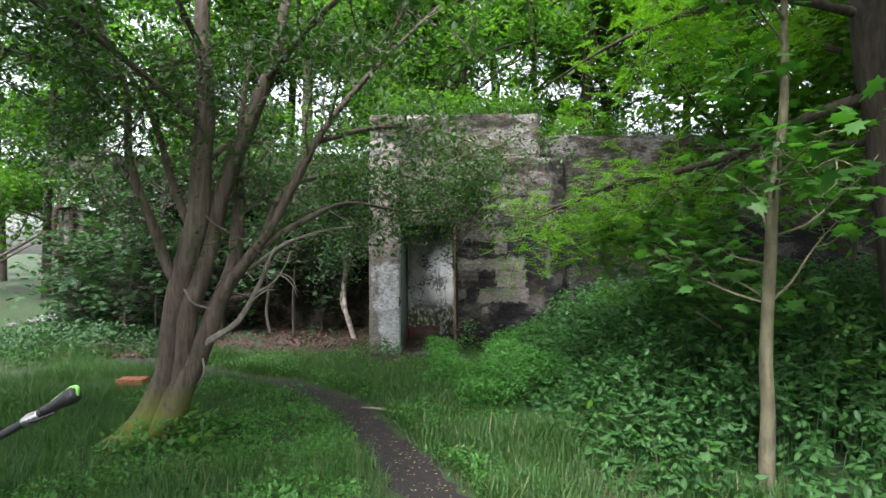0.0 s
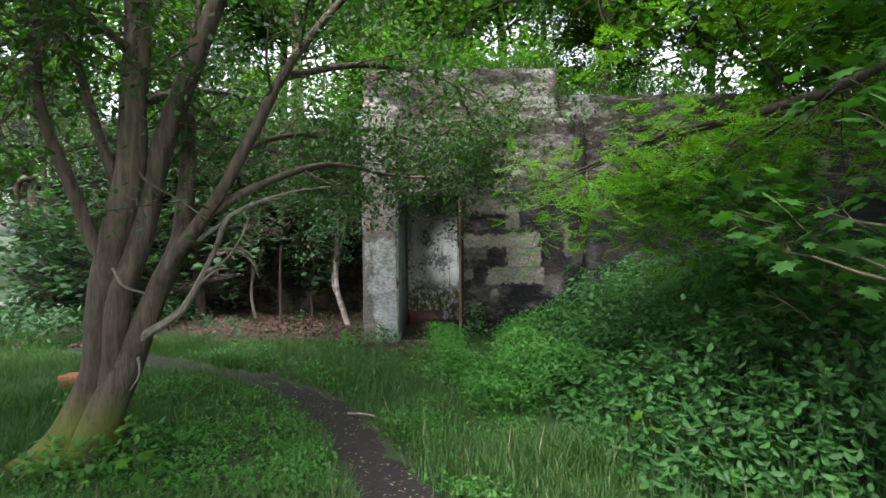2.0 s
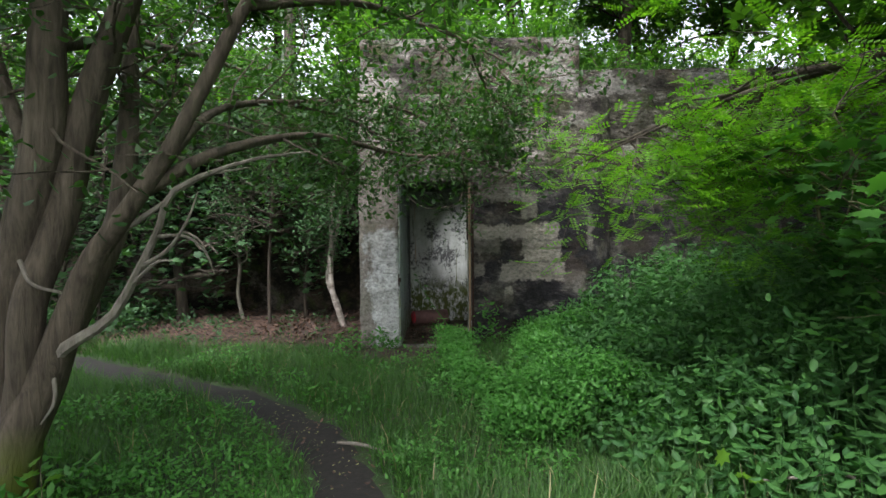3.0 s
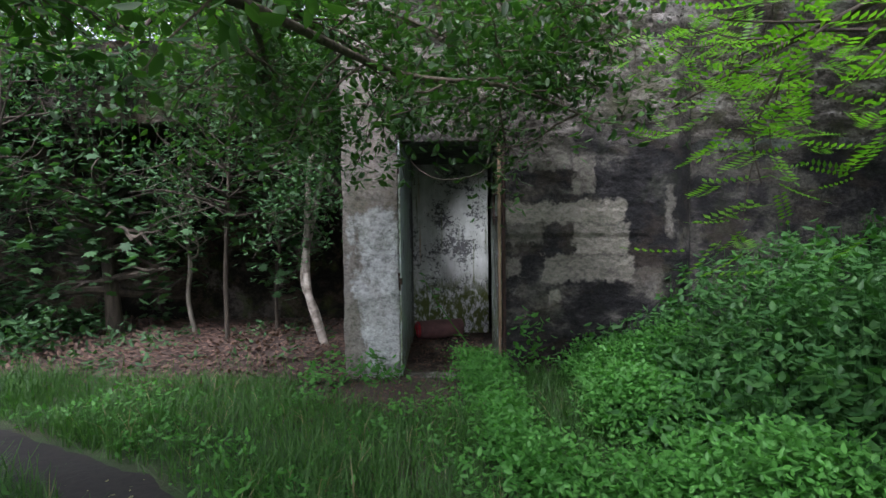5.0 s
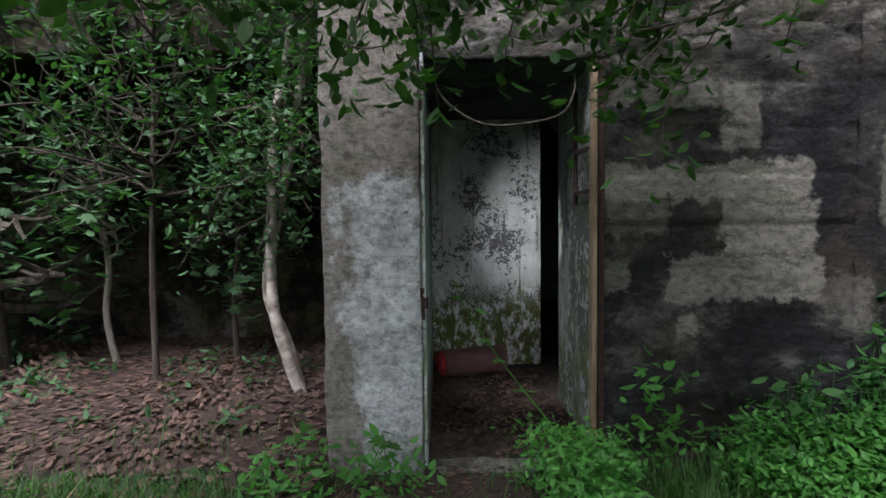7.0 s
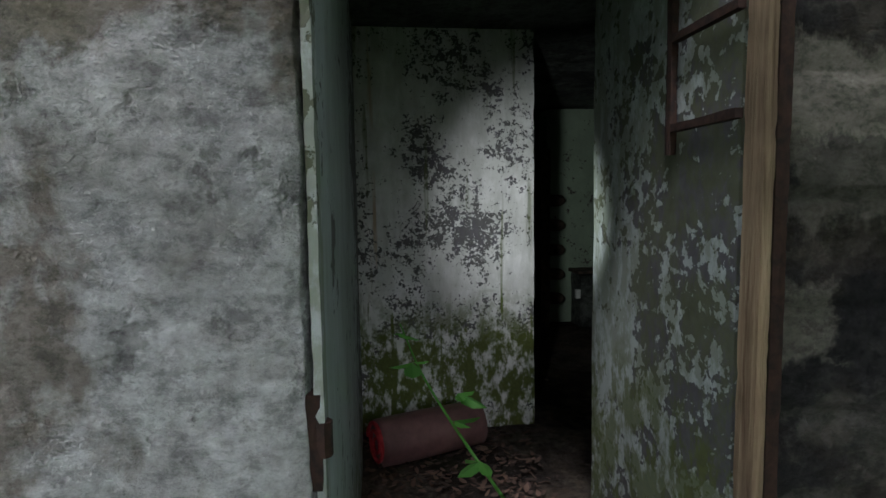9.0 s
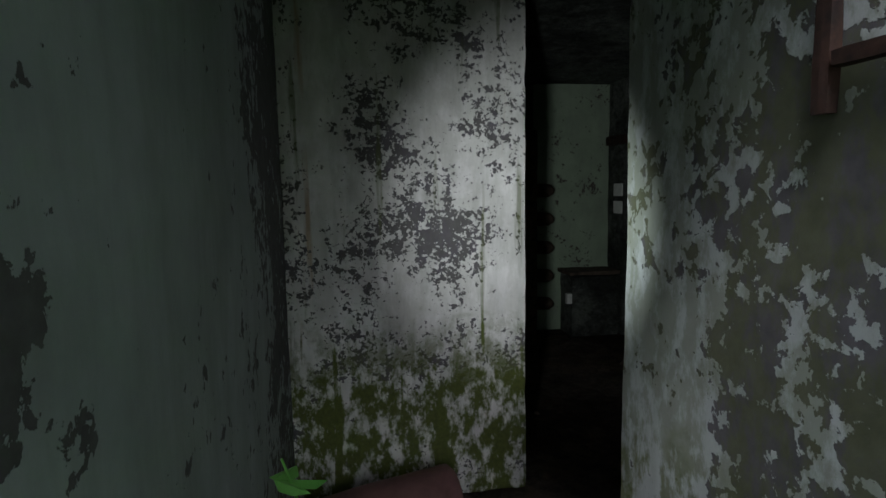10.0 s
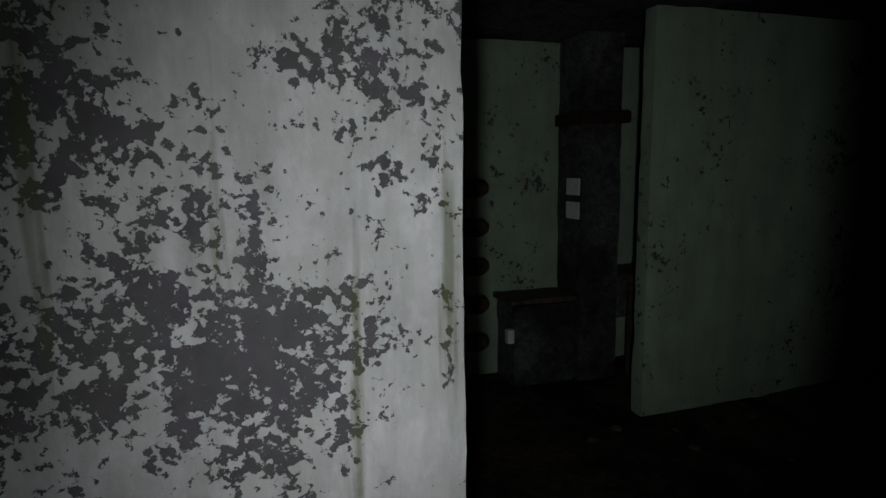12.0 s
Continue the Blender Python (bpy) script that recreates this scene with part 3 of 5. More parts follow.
def trodden_soil():
    """Bare leafy soil before the doorway, an uneven oval."""
    v, f = [(-0.6, 8.95, lie(-0.6, 8.95) + 0.022)], []
    for j in range(1, 9):
        for i in range(40):
            a = 2 * math.pi * i / 40
            k = j / 8 * (1 + 0.18 * noise.noise(Vector((2 * math.cos(a), 2 * math.sin(a), 4))))
            x, y = -0.6 + 0.85 * k * math.cos(a), 8.95 + 0.7 * k * math.sin(a)
            v.append((x, y, lie(x, y) + 0.022 - 0.03 * (j / 8) ** 3 + 0.008 * noise.noise(Vector((x * 8, y * 8, 1)))))
    for i in range(40):
        f.append((0, 1 + i, 1 + (i + 1) % 40))
        for j in range(7):
            f.append((1 + j * 40 + i, 1 + (j + 1) * 40 + i, 1 + (j + 1) * 40 + (i + 1) % 40, 1 + j * 40 + (i + 1) % 40))
    tagged(put("ground_doorway_soil", v, f, M_LITTERSOIL, smooth=True), "bare brown soil trodden before the doorway", "ground", kind="structure")


trodden_soil()


# ---- bunker: walls, roof, passage ----
def courses(q):
    """Board marks of the formwork: each course stands a little in or out."""
    k = math.floor((q[2] + 0.03) / 0.26)
    u = math.floor((q[0] + 3 * noise.noise(Vector((0, 0, k * 7.3)))) / 1.15)
    off = 0.009 * noise.noise(Vector((k * 5.1, u * 3.7, 1.5))) * 2
    joint = abs((q[2] + 0.03) / 0.26 - round((q[2] + 0.03) / 0.26))
    groove = 0.008 if joint < 0.06 else 0.0
    return np.array([0, off + groove, 0])


def pitted(q):
    s = noise.fractal(Vector((q[0] * 2.2, q[1] * 2, q[2] * 6)), 1.0, 2.0, 4)
    return np.array([0, 0.035 * s + 0.02 * max(0, noise.noise(Vector((q[0] * 11, 0, q[2] * 14)))), 0])


def structure(ob, label, category="wall"):
    return tagged(ob, label, category, kind="structure")


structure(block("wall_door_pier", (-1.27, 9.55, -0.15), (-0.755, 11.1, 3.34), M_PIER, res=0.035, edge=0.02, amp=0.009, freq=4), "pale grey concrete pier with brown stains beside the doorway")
structure(block("wall_passage_west", (-1.25, 11.09, -0.15), (-0.742, 12.6, 2.2), M_PASSAGE, res=0.08, amp=0.004), "pale green flaking passage wall")
structure(block("wall_passage_lining", (-0.757, 9.64, -0.15), (-0.735, 11.66, 2.17), M_PASSAGE, res=0.05, edge=0.006, amp=0.004), "pale green peeling paint on the passage wall", "wall lining")
structure(block("wall_facade_east", (0.27, 9.86, -0.2), (1.8, 10.41, 2.2), M_FACADE, res=0.1, edge=0.01, amp=0.004), "core of the dark stained front wall")
structure(block("wall_facade_over_door", (-0.757, 9.86, 2.19), (1.8, 10.6, 3.36), M_FACADE, res=0.1, edge=0.01, amp=0.004), "concrete lintel over the doorway")


def front_skin():
    """The front's weathered face in one piece round the doorway, turned back at its edges."""
    xs, zs = np.linspace(-0.757, 1.8, 92), np.linspace(-0.2, 3.36, 128)
    gone = [[x < 0.25 and z < 2.17 for x in xs] for z in zs]

    def depth(x, z):
        up = max(0.0, min(1.0, (z - 2.0) / 0.4))
        rough = noise.fractal(Vector((x * 2.4, 2, z * 6)), 1.0, 2.0, 5)
        hollow = max(0.0, noise.noise(Vector((x * 9, 5, z * 12))) - 0.25)
        c = courses((x, 0, z))[1]
        return 9.79 + 0.012 * rough + c * (1 - up) + up * (0.022 * rough + 0.09 * hollow) + 0.01 * noise.noise(Vector((x * 17, 1, z * 17)))

    v, f, at = [], [], {}
    for j, z in enumerate(zs):
        for i, x in enumerate(xs):
            at[i, j] = len(v)
            ragged = 0.012 * noise.noise(Vector((x * 12, z * 12, 3)))
            v.append((x + (ragged if 0.2 < x < 0.32 else 0), depth(x, z), z + (ragged if 2.1 < z < 2.25 and x < 0.25 else 0)))
    edges = collections.Counter()
    for j in range(len(zs) - 1):
        for i in range(len(xs) - 1):
            if gone[j][i]:
                continue
            q = (at[i, j], at[i + 1, j], at[i + 1, j + 1], at[i, j + 1])
            f.append(q)
            for a, b in zip(q, q[1:] + q[:1]):
                edges[a, b] += 1
    for a, b in list(edges):
        if (b, a) not in edges:
            o = len(v)
            v += [(v[a][0], 9.9, v[a][2]), (v[b][0], 9.9, v[b][2])]
            f.append((b, a, o, o + 1))
    return put("wall_facade_face", v, f, M_FACADE, smooth=True)


structure(front_skin(), "black-stained front wall with pale board-marked patches and pitted top")
structure(block("wall_jamb_east", (0.2, 9.86, -0.15), (0.262, 10.74, 2.168), M_JAMB, res=0.04, edge=0.006, amp=0.004), "flaked green paint on the doorway's side wall")
structure(block("wall_inner_east", (0.264, 10.42, -0.15), (2.1, 10.742, 2.168), M_JAMB, res=0.08, amp=0.004), "painted inner side of the front wall")
structure(block("wall_blast_screen", (-0.75, 11.67, -0.03), (0.24, 12.2, 2.19), M_SLAB, res=0.04, edge=0.012, amp=0.004), "whitewashed screen wall with dark flaked patches and moss")


def chamfered_corner():
    """The facade's rounded corner and the wall that runs back from it."""
    line = [(1.66, 9.782), (1.88, 9.81), (2.02, 9.93), (2.15, 10.08), (2.25, 10.3), (2.3, 10.6)]
    p = spline([(a, b, 0) for a, b in line], 16)
    zs = np.linspace(-0.2, 3.36, 70)
    v = [(q[0], q[1] + 0.012 * noise.fractal(Vector((q[0] * 4, q[1] * 4, z * 4)), 1, 2, 3), z) for z in zs for q in p]
    v += [(q[0] - 0.3, q[1] + 0.6, z) for z in (zs[0], zs[-1]) for q in p]
    f = [(j * 16 + i, j * 16 + i + 1, (j + 1) * 16 + i + 1, (j + 1) * 16 + i) for j in range(69) for i in range(15)]
    o = 70 * 16
    f += [(69 * 16 + i, 69 * 16 + i + 1, o + 16 + i + 1, o + 16 + i) for i in range(15)]
    return put("wall_corner", v, f, M_FACADE, smooth=True)


structure(chamfered_corner(), "rounded stained concrete corner of the bunker")
structure(block("wall_facade_far_east", (2.2, 10.6, -0.2), (9.5, 11.3, 3.3), M_FACADE, res=0.09, edge=0.03, amp=0.02, extra=pitted), "set-back weathered concrete wall behind the undergrowth")
structure(block("wall_recess_west", (-7.86, 12.75, -0.3), (-1.2, 13.3, 2.9), M_DARKWALL, res=0.08, edge=0.03, amp=0.03, freq=2), "damp rough concrete wall, coloured darker for the recess's shade")
structure(block("wall_recess_end", (-8.3, 12.2, -0.3), (-7.85, 16.5, 2.7), M_UPPER, res=0.09, edge=0.03, amp=0.02), "broken grey end wall of the bunker")
# Front edge brought forward to y 11.2 to shade the recess.
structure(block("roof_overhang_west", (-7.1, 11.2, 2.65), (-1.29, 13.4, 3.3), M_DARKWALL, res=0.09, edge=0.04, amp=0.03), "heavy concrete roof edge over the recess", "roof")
structure(block("roof_parapet", (-1.3, 10.02, 3.37), (1.75, 11.5, 4.2), M_UPPER, res=0.05, edge=0.05, amp=0.02, extra=pitted), "stepped-back grey concrete parapet on the roof", "parapet")
structure(block("roof_parapet_east", (1.76, 10.75, 3.3), (9.4, 12.0, 3.95), M_UPPER, res=0.12, edge=0.05, amp=0.03), "concrete roof edge with moss", "parapet")
structure(block("roof", (-8.3, 11.51, 3.3), (9.4, 19.0, 3.75), M_DARKWALL, res=0.4, edge=0.04, amp=0.03), "earth-covered concrete bunker roof", "roof")
cv, cf = join(slab_mesh((-0.757, 9.85, 2.172), (0.8, 10.6, 2.3), 0.1, 0.008, 0.004), slab_mesh((-1.1, 10.6, 2.172), (5.0, 16.0, 2.3), 0.2, 0.008, 0.004))
structure(put("ceiling", cv, cf, M_CEIL, smooth=True), "grey concrete ceiling of the passage and room", "ceiling")
structure(block("floor", (-0.9, 9.6, -0.2), (5.0, 17.0, -0.03), M_FLOOR, res=0.07, edge=0.02, amp=0.01, freq=2), "dirty brown concrete floor with debris", "floor")
structure(block("door_sill", (-0.72, 9.55, -0.12), (-0.1, 9.72, -0.015), M_UPPER, res=0.035, edge=0.03, amp=0.02), "worn pale concrete door sill", "sill")
# the room behind
structure(block("wall_partition", (1.85, 13.3, -0.03), (4.8, 13.4, 2.168), M_ROOM, res=0.07, edge=0.01, amp=0.004), "green-painted partition wall with flaked spots")
structure(block("wall_room_north", (1.1, 14.2, -0.03), (5.0, 14.5, 2.165), M_ROOM, res=0.1, amp=0.004), "green-painted back wall of the dark room")
structure(block("wall_room_rear", (-1.0, 15.6, -0.03), (5.0, 16.0, 2.165), M_ROOM, res=0.2, amp=0.004), "dark painted rear wall beyond the room")
structure(block("wall_room_west", (-1.2, 12.6, -0.03), (-0.9, 15.7, 2.168), M_ROOM, res=0.12, amp=0.004), "dark painted side wall of the room")
structure(block("wall_room_east", (4.7, 10.8, -0.03), (5.0, 16.0, 2.168), M_ROOM, res=0.12, amp=0.004), "dark painted end wall of the room")


# ---- vegetation helpers ----
def clear_of_walk(p):
    """Keeps the walked line free of leaves."""
    p = np.asarray(p)
    near = (np.abs(p[:, 0] + 0.085 * p[:, 1]) < 0.5) & (p[:, 2] > 0.75) & (p[:, 2] < 1.68 + 0.05 * (8 - p[:, 1])) & (p[:, 1] < 9.3)
    inside = (p[:, 1] > 9.5) & (p[:, 0] > -1.3) & (p[:, 0] < 2.0) & (p[:, 2] < 4.2)
    return p[~near & ~inside]


def open_tubes(tubes):
    """Leaves out twigs that would reach into the walked line."""
    return [t for t in tubes if len(clear_of_walk(np.array(t[0]))) == len(t[0])]


def grow(start, way, length, radius, depth, r, out, tips, bend=0.35, lift=0.15):
    """One limb with its side twigs; gathers tubes and the places where leaves sit."""
    pts = [Vector(start)]
    d = Vector(way).normalized()
    k = 4
    for _ in range(k):
        d = (d + Vector(r.normal(0, bend, 3)) * 0.5 + Vector((0, 0, lift * 0.3))).normalized()
        pts.append(pts[-1] + d * length / k)
    out.append(tube(pts, [radius, radius * 0.35], 6 if depth else 4, 0.0, 9))
    if depth == 0:
        tips.extend([tuple(p) for p in pts[1:]])
        return
    for i in range(2 + depth):
        s = r.uniform(0.3, 1.0)
        j = min(int(s * k), k - 1)
        q = pts[j].lerp(pts[j + 1], s * k - j)
        side = Vector(r.normal(0, 1, 3))
        side.z *= 0.6
        grow(q, d * 0.6 + side.normalized(), length * r.uniform(0.45, 0.7), radius * 0.5, depth - 1, r, out, tips, bend, lift)
    tips.append(tuple(pts[-1]))


def forest_tree(name, seed, tall, wide, low, n, size, mat_bark, mat_leaf, label):
    r = np.random.default_rng(seed)
    root = thing(name, (0, 0, 0), label, "tree", "woodland trees")
    lean = r.normal(0, 0.35, 2)
    stem = [(0, 0, -0.2), (lean[0] * 0.3, lean[1] * 0.3, tall * 0.35), (lean[0], lean[1], tall * 0.7), (lean[0] * 1.6, lean[1] * 1.6, tall)]
    v, f = tube(stem, [0.17, 0.12, 0.08, 0.02], 9, 0.12, 18)
    put("trunk", v, f, mat_bark, root, smooth=True)
    tubes, tips = [], []
    line = spline(stem, 40)
    for i in range(20):
        s = r.uniform(low, 0.97)
        q = line[int(s * 39)]
        a = r.uniform(0, 2 * np.pi)
        grow(q, (math.cos(a), math.sin(a), 0.35), wide * (1.2 - 0.7 * s) * r.uniform(0.6, 1.05), 0.045, 2, r, tubes, tips)
    v, f = join(*tubes)
    tagged(put("branches", v, f, mat_bark, root), kind="stuff")
    tips = np.array(tips)
    pick = tips[r.integers(0, len(tips), n)]
    places = pick + r.normal(0, 1, (n, 3)) * np.array([0.26, 0.26, 0.17])
    v, f = leaves(LEAFLET, places, size, 0.5, seed=seed)
    put("crown", v, f, mat_leaf, root)
    return root


# ---- trees of the wood ----
kinds = [forest_tree("tree", 11, 8.5, 3.3, 0.12, 26000, 0.17, M_DARKBARK, M_FOREST, "tall broadleaf tree with a dark trunk and loose green crown"),
         forest_tree("tree", 12, 7.0, 3.0, 0.08, 26000, 0.15, M_DARKBARK, M_FOREST, "bushy woodland tree with low green branches"),
         forest_tree("tree", 13, 10.5, 3.4, 0.22, 26000, 0.18, M_DARKBARK, M_FOREST, "slender tall tree with a high leafy crown")]
# The pair at y -5 is unseen, added behind the start for shade.
spots = [(-3.5, 14.4, 3.5), (0.3, 13.4, 3.6), (3.4, 13.6, 3.6), (6.8, 13.0, 3.5), (-6.5, 15.5, 3.4), (5.4, 6.4, 0), (6.6, 9.2, 0), (6.2, 2.6, 0),
         (-13.5, 19, 0), (-17, 25, 0.2), (-9.5, 24, 0.2), (-19, 15, 0.2), (-22, 28, 0.2), (-13, 32, 0.2), (1.8, 17.5, 3.5), (-1.8, 17.5, 3.5), (5.2, 17.5, 3.5),
         (9.5, 6.5, 0), (-4.5, -5.0, 0), (4.0, -5.0, 0), (-17, 8, 0), (10, 15, 3), (-27, 22, 0.2), (-5.2, 19, 3.5), (-30, 32, 0), (-0.5, 21, 3.5), (3.5, 21, 3.5), (7.6, 17.5, 3.5)]
for i, (x, y, z) in enumerate(spots):
    m = pose(x, y, z, 0, 0, 47 * i)
    if i < 3:
        kinds[i].matrix_basis = m
    else:
        copy_thing(kinds[i % 3], m)

# Unseen trees added beside and behind the walk to shade its ground.
for x, y, turn in ((-7.0, 1.8, 20), (-5.4, -2.2, 100), (5.3, 0.1, 210)):
    copy_thing(kinds[2], pose(x, y, 0, 0, 0, turn))


# ---- the many-stemmed tree before the recess ----
def stemmed_tree():
    root = thing("multi_stemmed_tree", (-2.7, 5.15, 0), "old grey tree with several leaning stems and a mossy foot", "tree")
    r = np.random.default_rng(3)
    stems = [
        ([(-2.9, 5.02, -0.15), (-2.7, 5.14, 0.12), (-2.54, 5.2, 0.6), (-2.49, 5.2, 1.14), (-2.39, 5.2, 1.62), (-2.27, 5.2, 2.09), (-2.24, 5.2, 2.61), (-2.22, 5.25, 3.09), (-2.26, 5.3, 3.65), (-2.3, 5.4, 4.4), (-2.2, 5.6, 6.2)],
         [0.27, 0.2, 0.145, 0.12, 0.115, 0.105, 0.09, 0.085, 0.08, 0.06, 0.02]),
        ([(-2.62, 5.16, -0.15), (-2.47, 5.16, 0.3), (-2.38, 5.14, 0.72), (-2.34, 5.12, 1.14), (-2.22, 5.22, 1.62), (-2.1, 5.32, 2.3), (-1.88, 5.35, 2.87), (-1.75, 5.35, 3.2), (-1.6, 5.4, 3.66), (-1.5, 5.5, 4.4), (-1.4, 5.8, 5.8)],
         [0.17, 0.12, 0.1, 0.085, 0.08, 0.08, 0.075, 0.07, 0.06, 0.045, 0.015]),
        ([(-2.62, 5.08, -0.1), (-2.47, 5.1, 0.32), (-2.29, 5.15, 0.73), (-2.16, 5.15, 1.04), (-2.03, 5.15, 1.36), (-1.84, 5.15, 1.62), (-1.58, 5.15, 1.98), (-1.37, 5.2, 2.39), (-1.16, 5.25, 2.81), (-0.86, 5.35, 3.25), (-0.45, 5.5, 3.75), (0.0, 5.8, 4.3)],
         [0.17, 0.13, 0.1, 0.085, 0.06, 0.052, 0.045, 0.04, 0.034, 0.028, 0.02, 0.01]),
        ([(-2.27, 5.2, 0.85), (-2.15, 5.35, 1.25), (-2.06, 5.5, 1.62), (-2.04, 5.55, 1.95), (-2.06, 5.65, 2.4), (-2.1, 5.8, 3.0), (-2.0, 6.0, 4.2)], [0.085, 0.085, 0.075, 0.066, 0.055, 0.04, 0.015]),
        ([(-2.42, 5.2, 1.42), (-2.53, 5.16, 1.58), (-2.65, 5.15, 1.93), (-2.78, 5.15, 2.25), (-2.88, 5.15, 2.56), (-2.93, 5.2, 3.03), (-2.95, 5.2, 3.3), (-3.3, 5.2, 4.2)], [0.06, 0.055, 0.046, 0.042, 0.038, 0.032, 0.028, 0.01]),
        ([(-2.29, 5.2, 1.9), (-2.39, 5.2, 2.06), (-2.54, 5.25, 2.41), (-2.7, 5.3, 2.88), (-2.88, 5.35, 3.25), (-3.1, 5.4, 3.57), (-3.5, 5.4, 4.0)], [0.045, 0.04, 0.034, 0.03, 0.026, 0.02, 0.008]),
    ]

    def nearer(q):
        k = 0.855 + 0.145 * min(1, max(0, (q[1] - 6.0) / 1.5))
        return (q[0] * k, q[1] * k, 1.74 + (q[2] - 1.74) * k)

    for i, (p, rad) in enumerate(stems):
        v, f = tube(p, rad, 14 if i < 3 else 9, 0.16, 44)
        under(put("stem", v, f, M_BARK, smooth=True), root)
    dead = [
        ([(-2.24, 5.15, 0.86), (-2.09, 5.08, 0.96), (-1.88, 5.1, 1.1), (-1.72, 5.1, 1.36), (-1.62, 5.1, 1.56), (-1.52, 5.1, 1.77), (-1.15, 5.15, 1.92), (-0.84, 5.2, 1.97)], [0.04, 0.032, 0.026, 0.022, 0.019, 0.016, 0.01, 0.005]),
        ([(-1.72, 5.1, 1.36), (-1.55, 5.05, 1.45), (-1.42, 5.0, 1.6), (-1.36, 5.0, 1.75)], [0.014, 0.01, 0.007, 0.003]),
        ([(-1.64, 5.1, 1.52), (-1.48, 5.1, 1.52), (-1.38, 5.1, 1.44), (-1.33, 5.1, 1.32)], [0.012, 0.009, 0.006, 0.003]),
        ([(-1.46, 5.02, 1.55), (-1.36, 5.0, 1.5), (-1.3, 5.0, 1.38)], [0.007, 0.005, 0.003]),
        ([(-1.8, 5.1, 1.24), (-1.62, 5.05, 1.38), (-1.5, 5.0, 1.4)], [0.011, 0.008, 0.003]),
        ([(-1.95, 5.15, 1.48), (-1.7, 5.2, 1.66), (-1.45, 5.25, 1.84), (-1.2, 5.3, 1.9)], [0.02, 0.014, 0.009, 0.004]),
        ([(-2.36, 5.1, 1.4), (-2.26, 5.05, 1.28), (-2.12, 5.1, 1.22)], [0.012, 0.01, 0.008]),
        ([(-2.2, 5.1, 0.78), (-2.16, 5.04, 0.66), (-2.22, 5.02, 0.55)], [0.012, 0.009, 0.004]),
    ]
    for p, rad in dead:
        v, f = tube(p, rad, 7, 0.1, 18)
        under(put("dead_branch", v, f, M_TWIG, label="pale leafless branch"), root)
    wood = np.concatenate([spline(p, 40) for p, _ in stems])

    def rooted(p):
        """Starts a limb on the nearest stem."""
        if p[0][1] > 6.6:
            return p
        return [tuple(wood[np.argmin(np.linalg.norm(wood - np.array(p[0]), axis=1))])] + p[1:]

    limbs = [
        ([(-2.05, 5.55, 1.69), (-1.6, 6.2, 2.05), (-1.2, 7.1, 2.35), (-0.6, 7.8, 2.3), (0.1, 8.1, 2.28), (0.7, 8.3, 2.1)], [0.04, 0.032, 0.026, 0.02, 0.014, 0.005]),
        ([(-2.2, 5.9, 2.1), (-1.9, 6.8, 2.5), (-1.5, 7.7, 2.8), (-0.8, 8.5, 2.95), (0.0, 8.8, 2.7)], [0.04, 0.03, 0.024, 0.016, 0.005]),
        ([(-1.6, 7.6, 2.75), (-1.2, 8.2, 2.75), (-0.9, 8.6, 2.6), (-0.7, 8.8, 2.35)], [0.018, 0.014, 0.01, 0.004]),
        ([(-1.2, 7.1, 2.35), (-1.4, 7.8, 2.4), (-1.6, 8.4, 2.4), (-1.7, 8.9, 2.3)], [0.02, 0.015, 0.01, 0.004]),
        ([(-0.8, 8.5, 2.95), (-0.3, 8.8, 2.8), (0.1, 9.0, 2.55), (0.35, 9.1, 2.3)], [0.016, 0.012, 0.009, 0.004]),
        ([(0.1, 7.5, 3.3), (0.4, 8.4, 3.0), (0.9, 8.9, 2.8)], [0.016, 0.01, 0.004]),
        ([(-2.56, 5.95, 2.7), (-2.6, 7.0, 3.1), (-2.4, 8.2, 3.3), (-2.0, 9.2, 3.2)], [0.045, 0.035, 0.024, 0.008]),
        ([(-1.34, 5.75, 2.94), (-0.7, 6.6, 3.2), (0.1, 7.5, 3.3), (0.9, 8.2, 3.1)], [0.03, 0.024, 0.016, 0.006]),
        ([(-3.2, 5.85, 2.46), (-3.9, 6.6, 2.9), (-4.6, 7.6, 3.1), (-5.2, 8.4, 3.0)], [0.035, 0.026, 0.018, 0.006]),
        ([(-2.5, 6.0, 3.2), (-3.3, 5.0, 3.8), (-4.2, 4.2, 4.1)], [0.035, 0.024, 0.008]),
        ([(-1.87, 6.2, 3.6), (-1.2, 5.4, 4.0), (-0.4, 4.8, 4.2), (0.6, 4.4, 4.2)], [0.035, 0.026, 0.018, 0.006]),
        ([(-1.8, 6.3, 4.0), (-1.4, 7.4, 4.4), (-0.6, 8.6, 4.5)], [0.035, 0.024, 0.008]),
        ([(-2.5, 6.1, 3.9), (-2.6, 5.0, 4.5), (-2.4, 3.9, 4.7)], [0.03, 0.02, 0.006]),
        ([(-3.5, 5.8, 3.6), (-4.4, 5.2, 3.7), (-5.2, 4.8, 3.5)], [0.03, 0.02, 0.006]),
    ]
    tubes, tips = [], []
    limbs = [(rooted([nearer(q) for q in p]), rad) for p, rad in limbs]
    for p, rad in limbs:
        v, f = tube(p, rad, 8, 0.1, 24)
        under(put("limb", v, f, M_BARK, smooth=True), root)
        line = spline(p, 30)
        for _ in range(17):
            s = int(r.uniform(0.25, 1.0) * 29)
            w = r.normal(0, 1, 3)
            w[2] = w[2] * 0.5 - 0.15
            grow(line[s], w, r.uniform(0.4, 0.95), 0.009, 1, r, tubes, tips, 0.4, -0.1)
    for p, _ in stems:
        line = spline(p, 30)
        for _ in range(10):
            s = int(r.uniform(0.55, 1.0) * 29)
            w = r.normal(0, 1, 3)
            grow(line[s], w, r.uniform(0.5, 1.2), 0.012, 1, r, tubes, tips, 0.4, 0.1)
